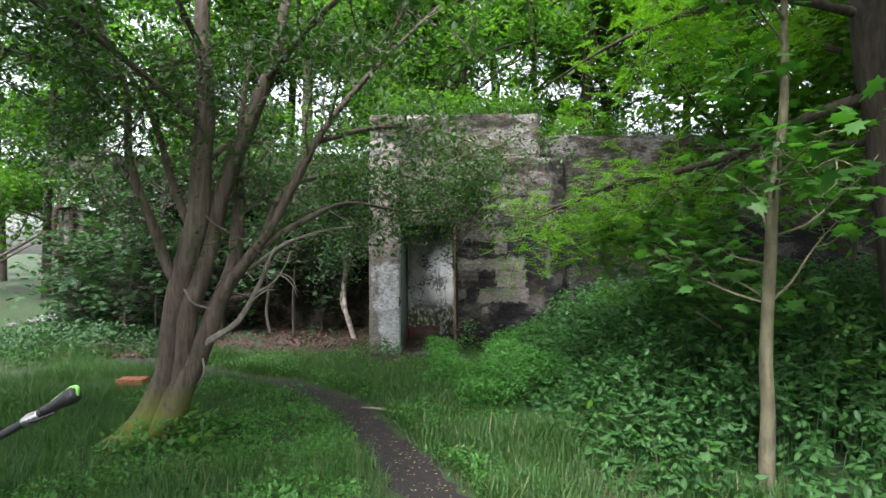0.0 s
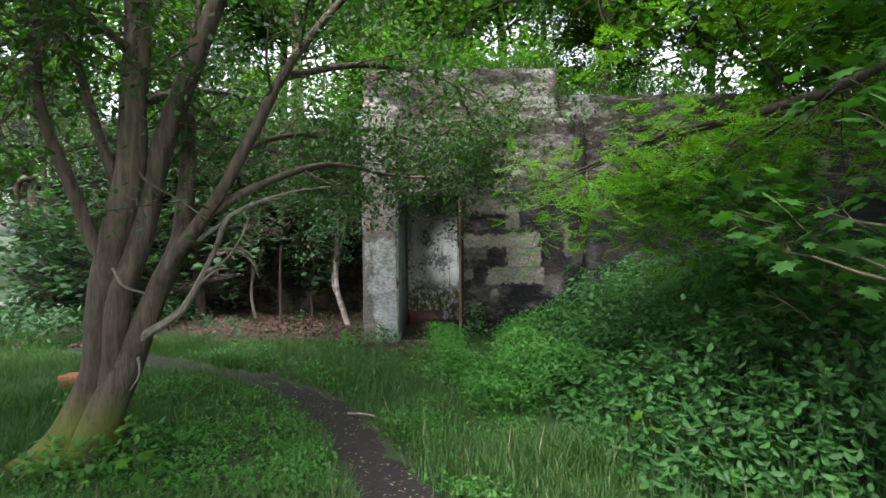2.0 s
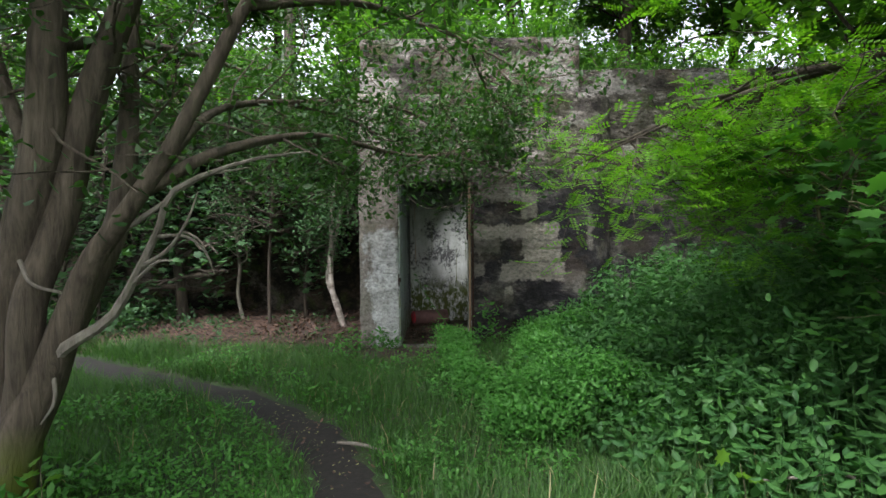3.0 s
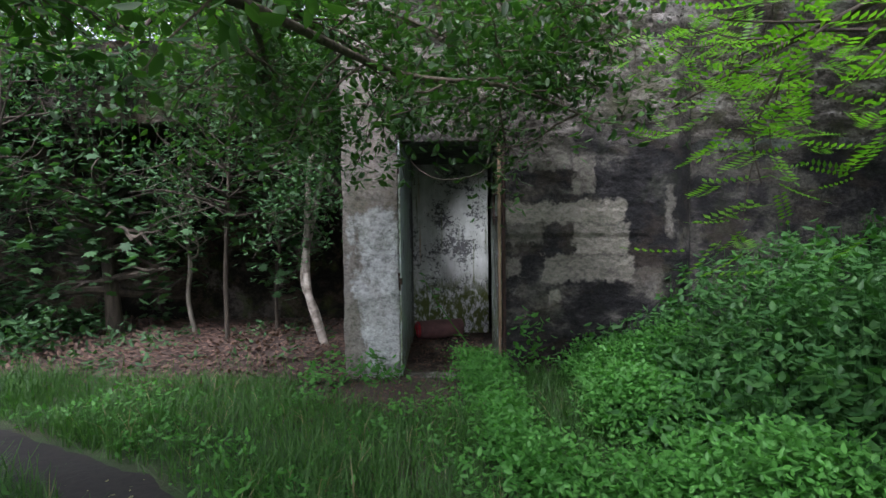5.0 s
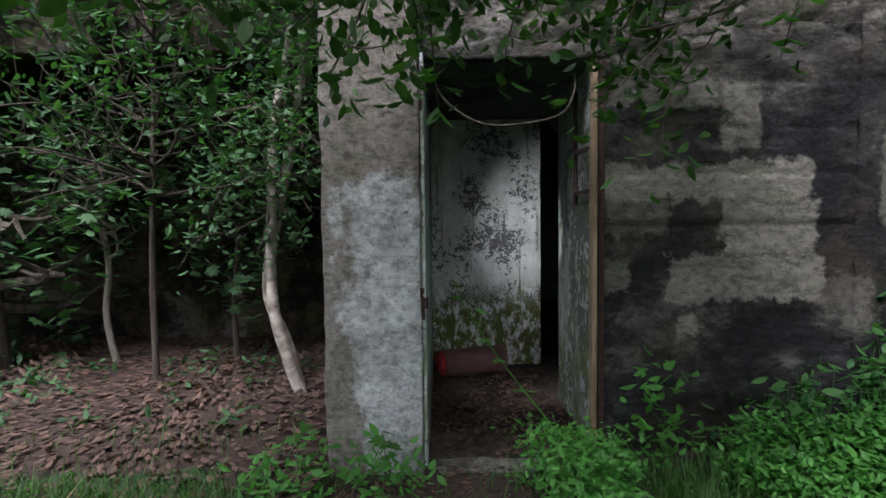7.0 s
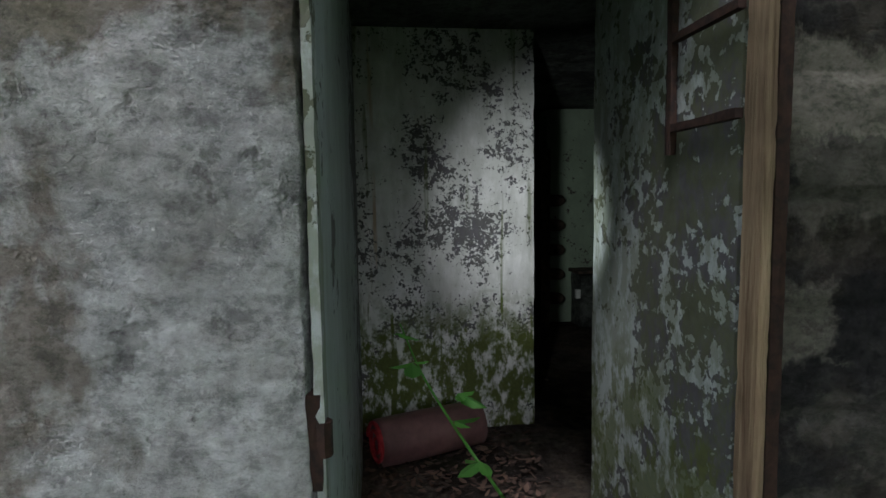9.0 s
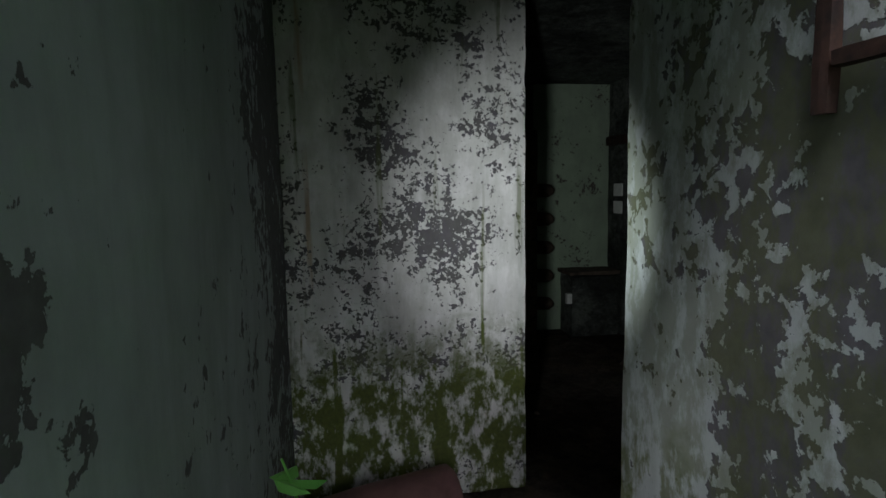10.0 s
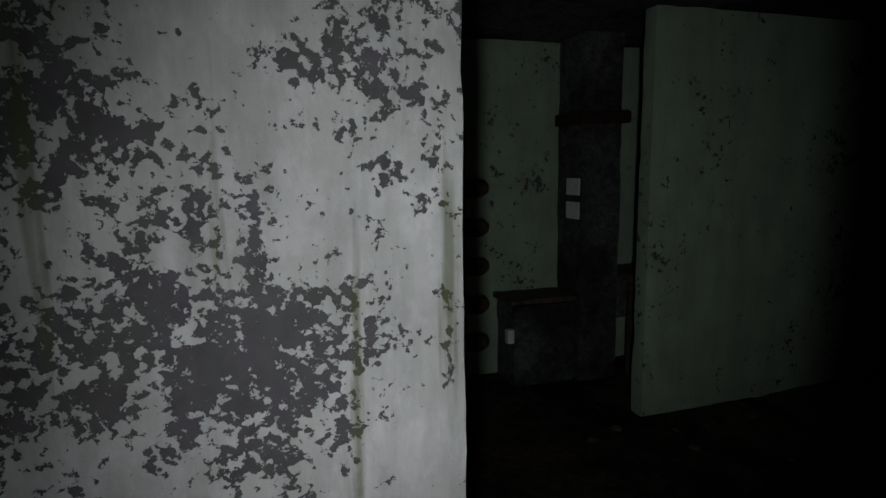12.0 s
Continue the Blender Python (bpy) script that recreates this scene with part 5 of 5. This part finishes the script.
# ---- things outdoors ----
def bicycle():
    root = thing("bicycle", (-2.0, 2.3, 0), "parked bicycle with black bars and lime-edged grips", "bicycle")
    c = Vector((-1.78, 2.17, 1.0))
    tip = Vector((-1.45, 2.2, 1.185))
    other = c * 2 - tip
    v, f = tube([tuple(other), tuple(c.lerp(other, 0.3)), tuple(c), tuple(c.lerp(tip, 0.35)), tuple(tip)], [0.013, 0.016, 0.017, 0.016, 0.012], 12)
    bar = under(put("handlebar", v, f, M_BLACK, smooth=True), root)
    for end in (tip, other):
        d = (end - c).normalized()
        v, f = tube([tuple(end - d * 0.14), tuple(end - d * 0.07), tuple(end - d * 0.02), tuple(end + d * 0.006)], [0.017, 0.024, 0.034, 0.03], 14, 0, 12)
        grip = under(put("grip", v, f, M_BLACK, label="dark grey rubber grip", smooth=True), root)
        up = Vector((0, 0, 1))
        v, f = tube([tuple(end - d * 0.1 + up * 0.022), tuple(end - d * 0.02 + up * 0.031), tuple(end + d * 0.008 + up * 0.02), tuple(end + d * 0.01 - up * 0.012)], [0.004, 0.008, 0.009, 0.006], 8, 0, 14)
        under(put("grip_edge", v, f, M_LIME, label="lime green grip edge", smooth=True), root)
        a = end - d * 0.2
        v, f = tube([tuple(a), tuple(a + d * 0.06 + Vector((0, -0.05, -0.02))), tuple(a + d * 0.15 + Vector((0, -0.05, -0.035)))], [0.009, 0.007, 0.006], 8)
        under(put("brake_lever", v, f, M_BLACK, smooth=True), root)
        v, f = tube([tuple(a - d * 0.02), tuple(a + d * 0.01), tuple(a + d * 0.045)], [0.018, 0.024, 0.018], 12)
        under(put("shifter", v, f, M_CHROME, label="worn silver shifter collar", smooth=True), root)
    v, f = tube([tuple(c), (-1.86, 2.2, 0.9), (-1.88, 2.22, 0.7)], [0.024, 0.022, 0.025], 12)
    under(put("stem", v, f, M_BLACK, smooth=True), root)
    axle = Vector((-2.12, 2.36, 0.33))
    for s in (-0.06, 0.06):
        v, f = tube([(-1.88 + s * 0.3, 2.22 + s, 0.7), (-1.98, 2.3 + s, 0.5), (axle.x, axle.y + s, axle.z)], [0.016, 0.014, 0.01], 8)
        under(put("fork_blade", v, f, M_BLACK, smooth=True), root)
    ring = [(axle.x + 0.31 * math.cos(a), axle.y - 0.02 * math.cos(a), axle.z + 0.31 * math.sin(a)) for a in np.linspace(0, 2 * math.pi, 25)]
    v, f = tube(ring, [0.025], 10, 0, 60)
    wheel = under(put("tyre", v, f, M_BLACK, smooth=True), root)
    v, f = tube([(axle.x + (q[0] - axle.x) * 0.9, q[1], axle.z + (q[2] - axle.z) * 0.9) for q in ring], [0.01], 8, 0, 60)
    under(put("rim", v, f, M_CHROME, smooth=True), root)
    tubes = [tube([tuple(axle), tuple(Vector(ring[i]) * 0.9 + axle * 0.1)], [0.0015, 0.0015], 4, 0, 2) for i in range(0, 24, 1)]
    v, f = join(*tubes)
    under(put("spokes", v, f, M_CHROME), root)
    for a, b in (((-1.88, 2.22, 0.72), (-2.62, 2.55, 0.78)), ((-1.89, 2.23, 0.62), (-2.5, 2.5, 0.3)), ((-2.62, 2.55, 0.82), (-2.5, 2.5, 0.3)), ((-2.5, 2.5, 0.3), (-2.95, 2.7, 0.33)), ((-2.62, 2.55, 0.78), (-2.95, 2.7, 0.33))):
        v, f = tube([a, tuple((Vector(a) + Vector(b)) / 2), b], [0.018, 0.018], 10)
        under(put("frame_tube", v, f, M_BLACK, smooth=True), root)
    back = Vector((-2.95, 2.7, 0.33))
    for rr, rad, m, nm in ((0.31, 0.025, M_BLACK, "tyre"), (0.28, 0.01, M_CHROME, "rim")):
        v, f = tube([(back.x + rr * math.cos(a) * 0.9, back.y - rr * 0.4 * math.cos(a), back.z + rr * math.sin(a)) for a in np.linspace(0, 2 * math.pi, 25)], [rad], 10, 0, 60)
        under(put(nm, v, f, m, smooth=True), root)
    v, f = tube([(-2.62, 2.55, 0.8), (-2.63, 2.555, 0.92)], [0.013, 0.013], 8)
    under(put("seat_post", v, f, M_CHROME), root)
    v, f = tube([(-2.78, 2.63, 0.95), (-2.66, 2.57, 0.96), (-2.48, 2.48, 0.94)], [0.075, 0.06, 0.02], 12)
    under(put("saddle", v, f, M_BLACK, smooth=True), root)


bicycle()

vv, ff = slab_mesh((-4.12, 7.0, -0.02), (-3.78, 7.2, 0.15), 0.03, 0.012, 0.005, 6)
tagged(put("hollow_brick", vv, ff, M_BRICK, smooth=True), "orange clay brick lying in the grass", "brick")


def rock(name, at, size, seed, mat, label, category, group=""):
    r = np.random.default_rng(seed)
    bm = bmesh.new()
    bmesh.ops.create_icosphere(bm, subdivisions=2, radius=1)
    k = r.uniform(0.6, 1.2, 3)
    for q in bm.verts:
        s = 1 + 0.35 * noise.noise(q.co * 1.7 + Vector((seed, 0, 0)))
        q.co = Vector((q.co.x * k[0], q.co.y * k[1], q.co.z * k[2] * 0.6)) * s * size
    me = bpy.data.meshes.new(name)
    bm.to_mesh(me)
    bm.free()
    me.materials.append(mat)
    ob = new(name, me)
    ob.location = (at[0], at[1], at[2] + size * 0.25)
    ob.rotation_euler = (0, 0, r.uniform(0, 6))
    return tagged(ob, label, category, group)


rr = np.random.default_rng(77)
for i in range(46):
    a, d = rr.uniform(0, 6.28), abs(rr.normal(0, 0.55))
    x, y = -9.1 + d * 1.3 * math.cos(a), 13.2 + d * math.sin(a)
    rock("rubble_stone", (x, y, lie(x, y) + max(0, 0.22 - 0.25 * d)), rr.uniform(0.07, 0.17), i, M_STONE, "grey broken concrete lump in a rubble heap", "stone", "rubble heap by the end wall")
for i, (x, y, s) in enumerate(((-7.6, 11.6, 0.16), (-6.9, 11.9, 0.2), (-6.5, 12.1, 0.14), (-7.2, 12.2, 0.15), (-5.6, 12.3, 0.14))):
    rock("concrete_lump", (x, y, lie(x, y)), s, 90 + i, M_STONE, "broken concrete lump before the recess wall", "stone", "lumps before the wall")


def drain_pipe():
    root = thing("rusty_pipe", (-8.05, 12.15, 1.6), "rusty bent steel pipe on the broken wall end", "pipe")
    v, f = tube([(-8.15, 12.25, 2.75), (-8.35, 12.12, 2.7), (-8.4, 12.1, 2.4), (-8.38, 12.1, 1.75), (-8.2, 12.1, 1.62), (-7.95, 12.15, 1.62)], [0.055, 0.055], 12, 0.05, 40)
    under(put("bent_pipe", v, f, M_RUST, smooth=True), root)
    v, f = tube([(-8.05, 12.13, 2.6), (-8.05, 12.13, 1.6)], [0.07, 0.07], 12, 0.05, 12)
    under(put("upright_pipe", v, f, M_RUST, smooth=True), root)


drain_pipe()

for i, (a, b, c, rad) in enumerate((((-13.6, 13.2, 0.0), (-12.2, 13.6, 0.9), (-9.9, 14.0, 2.3), 0.07), ((-13.9, 13.9, 0.0), (-12.6, 14.2, 0.8), (-10.6, 14.5, 2.0), 0.05))):
    v, f = tube([a, b, c], [rad, rad * 0.8, rad * 0.4], 9, 0.15, 16)
    ob = tagged(put("leaning_log", v, f, M_DARKBARK, smooth=True), "bare fallen trunk leaning over the clearing", "log", "fallen trunks")

v, f = tube([(1.44, 5.0, 0.24), (1.7, 5.02, 0.25), (1.95, 5.05, 0.25), (2.3, 5.2, 0.05)], [0.007, 0.008, 0.009, 0.01], 6, 0.1, 18)
tagged(put("dry_stick", v, f, M_TWIG, smooth=True), "thin pale dead stick caught among the nettles", "stick")
v2, f2 = tube([(-0.9, 6.1, 0.03), (-0.7, 6.0, 0.05), (-0.45, 5.85, 0.03)], [0.012, 0.012, 0.006], 6, 0.1, 12)
tagged(put("fallen_twig", v2, f2, M_TWIG), "dry grey twig lying across the footpath", "twig")


# ---- doorway fittings ----
def door_frame():
    root = thing("door_frame", (0.2, 9.83, 0), "rusted timber and steel door frame post with brackets", "door frame")
    v, f = slab_mesh((0.185, 9.76, -0.04), (0.215, 9.83, 2.17), 0.025, 0.005, 0.0015, 12)
    under(put("frame_post", v, f, M_RUSTLIGHT, label="flaking ochre frame post"), root)
    v, f = slab_mesh((0.222, 9.77, -0.04), (0.258, 9.835, 2.17), 0.025, 0.005, 0.0015, 12)
    under(put("rear_strip", v, f, M_RUST), root)
    v, f = slab_mesh((0.17, 10.12, 1.38), (0.192, 10.15, 2.165), 0.03, 0.004, 0.002, 8)
    under(put("upright_bar", v, f, M_RUST), root)
    for z in (1.44, 1.68):
        v, f = slab_mesh((0.166, 9.835, z), (0.19, 10.118, z + 0.025), 0.03, 0.004, 0.002, 8)
        under(put("cross_bar", v, f, M_RUST), root)
    return root


door_frame()


def hinge():
    root = thing("door_hinge", (-0.75, 9.6, 0.85), "rusted hinge plate set in the pier edge", "hinge")
    v, f = slab_mesh((-0.768, 9.56, 0.78), (-0.738, 9.6, 0.95), 0.02, 0.004, 0.003, 20)
    under(put("plate", v, f, M_RUST), root)
    v, f = tube([(-0.738, 9.575, 0.84), (-0.738, 9.575, 0.9)], [0.016, 0.016], 8)
    under(put("knuckle", v, f, M_RUST), root)
    v, f = slab_mesh((-0.768, 9.56, 1.86), (-0.738, 9.595, 1.95), 0.02, 0.004, 0.003, 20)
    under(put("upper_plate", v, f, M_RUST), root)


hinge()


def pier_trim():
    v, f = slab_mesh((-0.752, 9.562, 0.0), (-0.733, 9.638, 2.17), 0.025, 0.004, 0.0015, 14)
    tagged(put("trim", v, f, M_JAMB), "flaking white paint strip on the doorway edge", "trim", kind="structure")


pier_trim()


def rolled_mat():
    """A rolled mat against the screen wall, slightly sagging, with its spiral end."""
    root = thing("rolled_mat", (-0.43, 11.4, 0), "faded red rolled-up mat lying against the screen wall", "mat")
    a, b = Vector((-0.66, 11.3, 0.085)), Vector((-0.13, 11.5, 0.085))
    v, f = tube([tuple(a), tuple(a.lerp(b, 0.5)), tuple(b)], [0.115, 0.12, 0.112], 26, 0.05, 20)
    under(put("roll", v, f, M_RED, smooth=True), root)
    d = (b - a).normalized()
    side = Vector((-d.y, d.x, 0))
    pts = []
    for i in range(40):
        w = i / 39 * 4.4 * math.pi
        rad = 0.108 - 0.085 * i / 39
        pts.append(tuple(a - d * 0.006 + side * rad * math.cos(w) + Vector((0, 0, rad * math.sin(w)))))
    v, f = tube(pts, [0.011, 0.008], 6, 0, 90)
    under(put("spiral_edge", v, f, M_REDBRIGHT, label="bright red spiral end of the roll"), root)


rolled_mat()


def bramble():
    root = thing("bramble_shoot", (0.12, 9.75, 0), "young green bramble shoot arching into the doorway", "plant")
    p = [(0.1, 9.72, -0.04), (-0.08, 9.84, 0.18), (-0.27, 9.98, 0.41), (-0.42, 10.08, 0.62), (-0.52, 10.15, 0.78), (-0.58, 10.2, 0.92)]
    v, f = tube(p, [0.006, 0.005, 0.002], 7, 0, 30)
    under(put("stem", v, f, M_HERB), root)
    line = spline(p, 30)
    r = np.random.default_rng(4)
    for i in (5, 9, 13, 16, 19, 22, 25, 28):
        q = line[i] + np.array([r.normal(0, 0.03), r.normal(-0.01, 0.02), 0.0])
        face = r.uniform(0, 6.28)
        pv, pf = [], []
        for k in (-1, 0, 1):
            v, f = leaves(OVAL, [q], 0.085 if k == 0 else 0.068, 0.1, np.array([face + k * 1.1]), seed=i * 3 + k, droop=-0.2)
            pf += [tuple(int(t) + len(pv) for t in w) for w in f]
            pv += [tuple(t) for t in v]
        under(put("leaf", pv, pf, M_HERB), root)


bramble()

v, f = tube([(0.12, 9.9, 2.15), (0.1, 9.84, 2.0), (0.02, 9.82, 1.88), (-0.2, 9.82, 1.83), (-0.42, 9.84, 1.84), (-0.62, 9.9, 1.98), (-0.7, 9.95, 2.16)], [0.007, 0.007], 8, 0, 36)
tagged(put("hanging_cable", v, f, M_DARKBARK, smooth=True), "old grey cable sagging below the lintel", "cable")


def leafy_sprig(line, seed, n=11):
    """A drooping twig with single leaves."""
    root = thing("leafy_sprig", line[0], "drooping green leafy twig before the lintel", "twig", "twigs over the doorway")
    r = np.random.default_rng(seed)
    v, f = tube(line, [0.006, 0.002], 6, 0, 18)
    under(put("stem", v, f, M_DARKBARK), root)
    fine = spline(line, 30)
    for i in range(n):
        q = fine[int(8 + 21 * i / (n - 1))] + r.normal(0, 0.02, 3)
        v, f = leaves(OVAL, [q], 0.105, 0.4, seed=seed * 40 + i, droop=-0.45)
        under(put("leaf", v, f, M_MAPLE), root)


for i, line in enumerate(([(0.32, 9.05, 2.36), (0.1, 9.0, 2.16), (-0.16, 9.0, 2.06)], [(0.32, 9.05, 2.36), (0.14, 9.0, 2.06), (0.04, 9.0, 1.8)], [(-0.2, 8.9, 2.42), (-0.35, 8.95, 2.1), (-0.4, 9.0, 1.84)],
                          [(-0.7, 8.85, 2.4), (-0.68, 8.95, 2.05), (-0.65, 9.0, 1.74)], [(0.9, 8.9, 2.5), (0.8, 8.95, 2.2), (0.74, 9.0, 1.92)])):
    leafy_sprig(line, 300 + i)


def seedling(x, y, tall, seed, mat):
    """A young maple: a thin stem and a few broad leaves."""
    root = thing("maple_seedling", (x, y, lie(x, y)), "small maple seedling with fresh yellow-green leaves", "plant", "maple seedlings")
    r = np.random.default_rng(seed)
    line = [(x, y, lie(x, y) - 0.02), (x + 0.02, y, tall * 0.5), (x, y + 0.02, tall)]
    v, f = tube(line, [0.004, 0.002], 5, 0, 10)
    under(put("stem", v, f, M_YOUNG), root)
    fine = spline(line, 20)
    for i in range(9):
        v, f = leaves(MAPLE, [fine[6 + int(13 * i / 8)] + r.normal(0, 0.035, 3)], 0.085, 0.35, seed=seed * 20 + i, droop=-0.2)
        under(put("leaf", v, f, mat), root)


for i, (x, y, h, m) in enumerate(((1.38, 4.97, 0.34, M_LEAFBRIGHT), (-2.12, 4.85, 0.42, M_LEAFBRIGHT), (-2.35, 4.7, 0.3, M_MAPLE), (-1.95, 4.65, 0.26, M_MAPLE), (1.5, 4.0, 0.4, M_MAPLE), (1.75, 3.7, 0.45, M_MAPLE), (-0.95, 9.3, 0.28, M_MAPLE), (-1.35, 9.2, 0.4, M_MAPLE))):
    seedling(x, y, h, 60 + i, m)


def petals():
    r = np.random.default_rng(94)
    k = r.integers(0, 40, 260)
    x, y = PATH[k, 0] + r.normal(0, 0.15, 260), PATH[k, 1] + r.normal(0, 0.15, 260)
    v, f = leaves(OVAL, np.stack([x, y, lie_many(x, y) + 0.022], 1), 0.024, 0.2, seed=94)
    stuff("fallen_petals", v, f, M_STRAW, "tiny pale bits strewn over the black path", "petals")


petals()


# ---- things in the dark room ----
def column():
    root = thing("column", (1.94, 14.0, -0.03), "square column with two white enamel plates", "column")
    v, f = slab_mesh((1.8, 13.88, -0.03), (2.08, 14.195, 2.168), 0.06, 0.012, 0.006)
    under(put("shaft", v, f, M_CEIL, smooth=True), root)
    for z in (1.03, 1.18):
        v, f = slab_mesh((1.79, 13.9, z), (1.8, 14.06, z + 0.11), 0.04, 0.003, 0.002)
        under(put("plate", v, f, M_WHITE, label="small white enamel plate"), root)
    v, f = slab_mesh((1.77, 13.84, 1.62), (2.12, 14.19, 1.7), 0.05, 0.012, 0.01)
    under(put("collar", v, f, M_RUST), root)


column()


def rack():
    root = thing("cable_rack", (1.12, 14.1, 0), "dark iron rack with five rounded arms on the wall end", "rack")
    v, f = slab_mesh((0.98, 14.0, -0.03), (1.08, 14.15, 1.75), 0.06, 0.01, 0.004)
    under(put("upright", v, f, M_WOODDARK), root)
    for i in range(5):
        z = 0.255 + 0.246 * i
        v, f = tube([(1.07, 14.08, z), (1.15, 14.06, z), (1.2, 14.05, z - 0.003), (1.235, 14.05, z - 0.01)], [0.06, 0.06, 0.055, 0.025], 14, 0, 16)
        under(put("arm", v, f, M_WOODDARK, smooth=True), root)


rack()


def wall_box():
    root = thing("broken_cabinet", (1.6, 14.1, -0.03), "broken dark cabinet with a torn side against the wall", "cabinet")
    v, f = slab_mesh((1.36, 13.92, -0.03), (1.79, 14.195, 0.5), 0.05, 0.008, 0.008)
    under(put("body", v, f, M_CEIL, smooth=True), root)
    v, f = slab_mesh((1.33, 13.9, 0.51), (1.792, 14.19, 0.545), 0.05, 0.006, 0.01)
    under(put("top_board", v, f, M_WOODDARK), root)
    v, f = slab_mesh((1.31, 13.9, 0.27), (1.358, 13.95, 0.36), 0.02, 0.004, 0.002)
    under(put("hinge", v, f, M_WHITE, label="pale metal hinge"), root)


wall_box()


def bench():
    root = thing("workbench", (2.5, 13.95, -0.03), "old wooden bench heaped with scrap in the dark room", "bench")
    v, f = slab_mesh((2.12, 13.8, 0.62), (3.4, 14.18, 0.67), 0.06, 0.008, 0.006)
    under(put("top", v, f, M_WOODDARK), root)
    for x in (2.16, 3.3):
        for y in (13.84, 14.12):
            v, f = slab_mesh((x, y, -0.03), (x + 0.05, y + 0.05, 0.62), 0.1, 0.005, 0.003)
            under(put("leg", v, f, M_WOODDARK), root)
    v, f = slab_mesh((2.14, 14.1, 0.3), (3.36, 14.15, 0.6), 0.08, 0.005, 0.004)
    under(put("back_board", v, f, M_CEIL), root)


bench()
for x, y, z, sx, sz, m, nm, lb in ((2.45, 13.85, 0.672, 0.2, 0.09, M_WOODDARK, "wooden_box", "dark wooden box on the bench"), (2.5, 13.6, -0.03, 0.18, 0.42, M_RUST, "rusty_drum", "small rusty drum under the bench"), (2.2, 13.62, -0.03, 0.25, 0.05, M_WHITE, "tile_stack", "pale broken tiles on the floor")):
    v, f = slab_mesh((x, y, z), (x + sx, y + 0.15, z + sz), 0.03, 0.012, 0.008, 8)
    tagged(put(nm, v, f, m), lb, "scrap")
for i in range(26):
    rock("floor_debris", (rr.uniform(0.4, 3.0), rr.uniform(11.9, 13.9), -0.035), rr.uniform(0.012, 0.035), 200 + i, M_WOODDARK, "small dark crumb on the dirty floor", "debris", "crumbs on the floor")
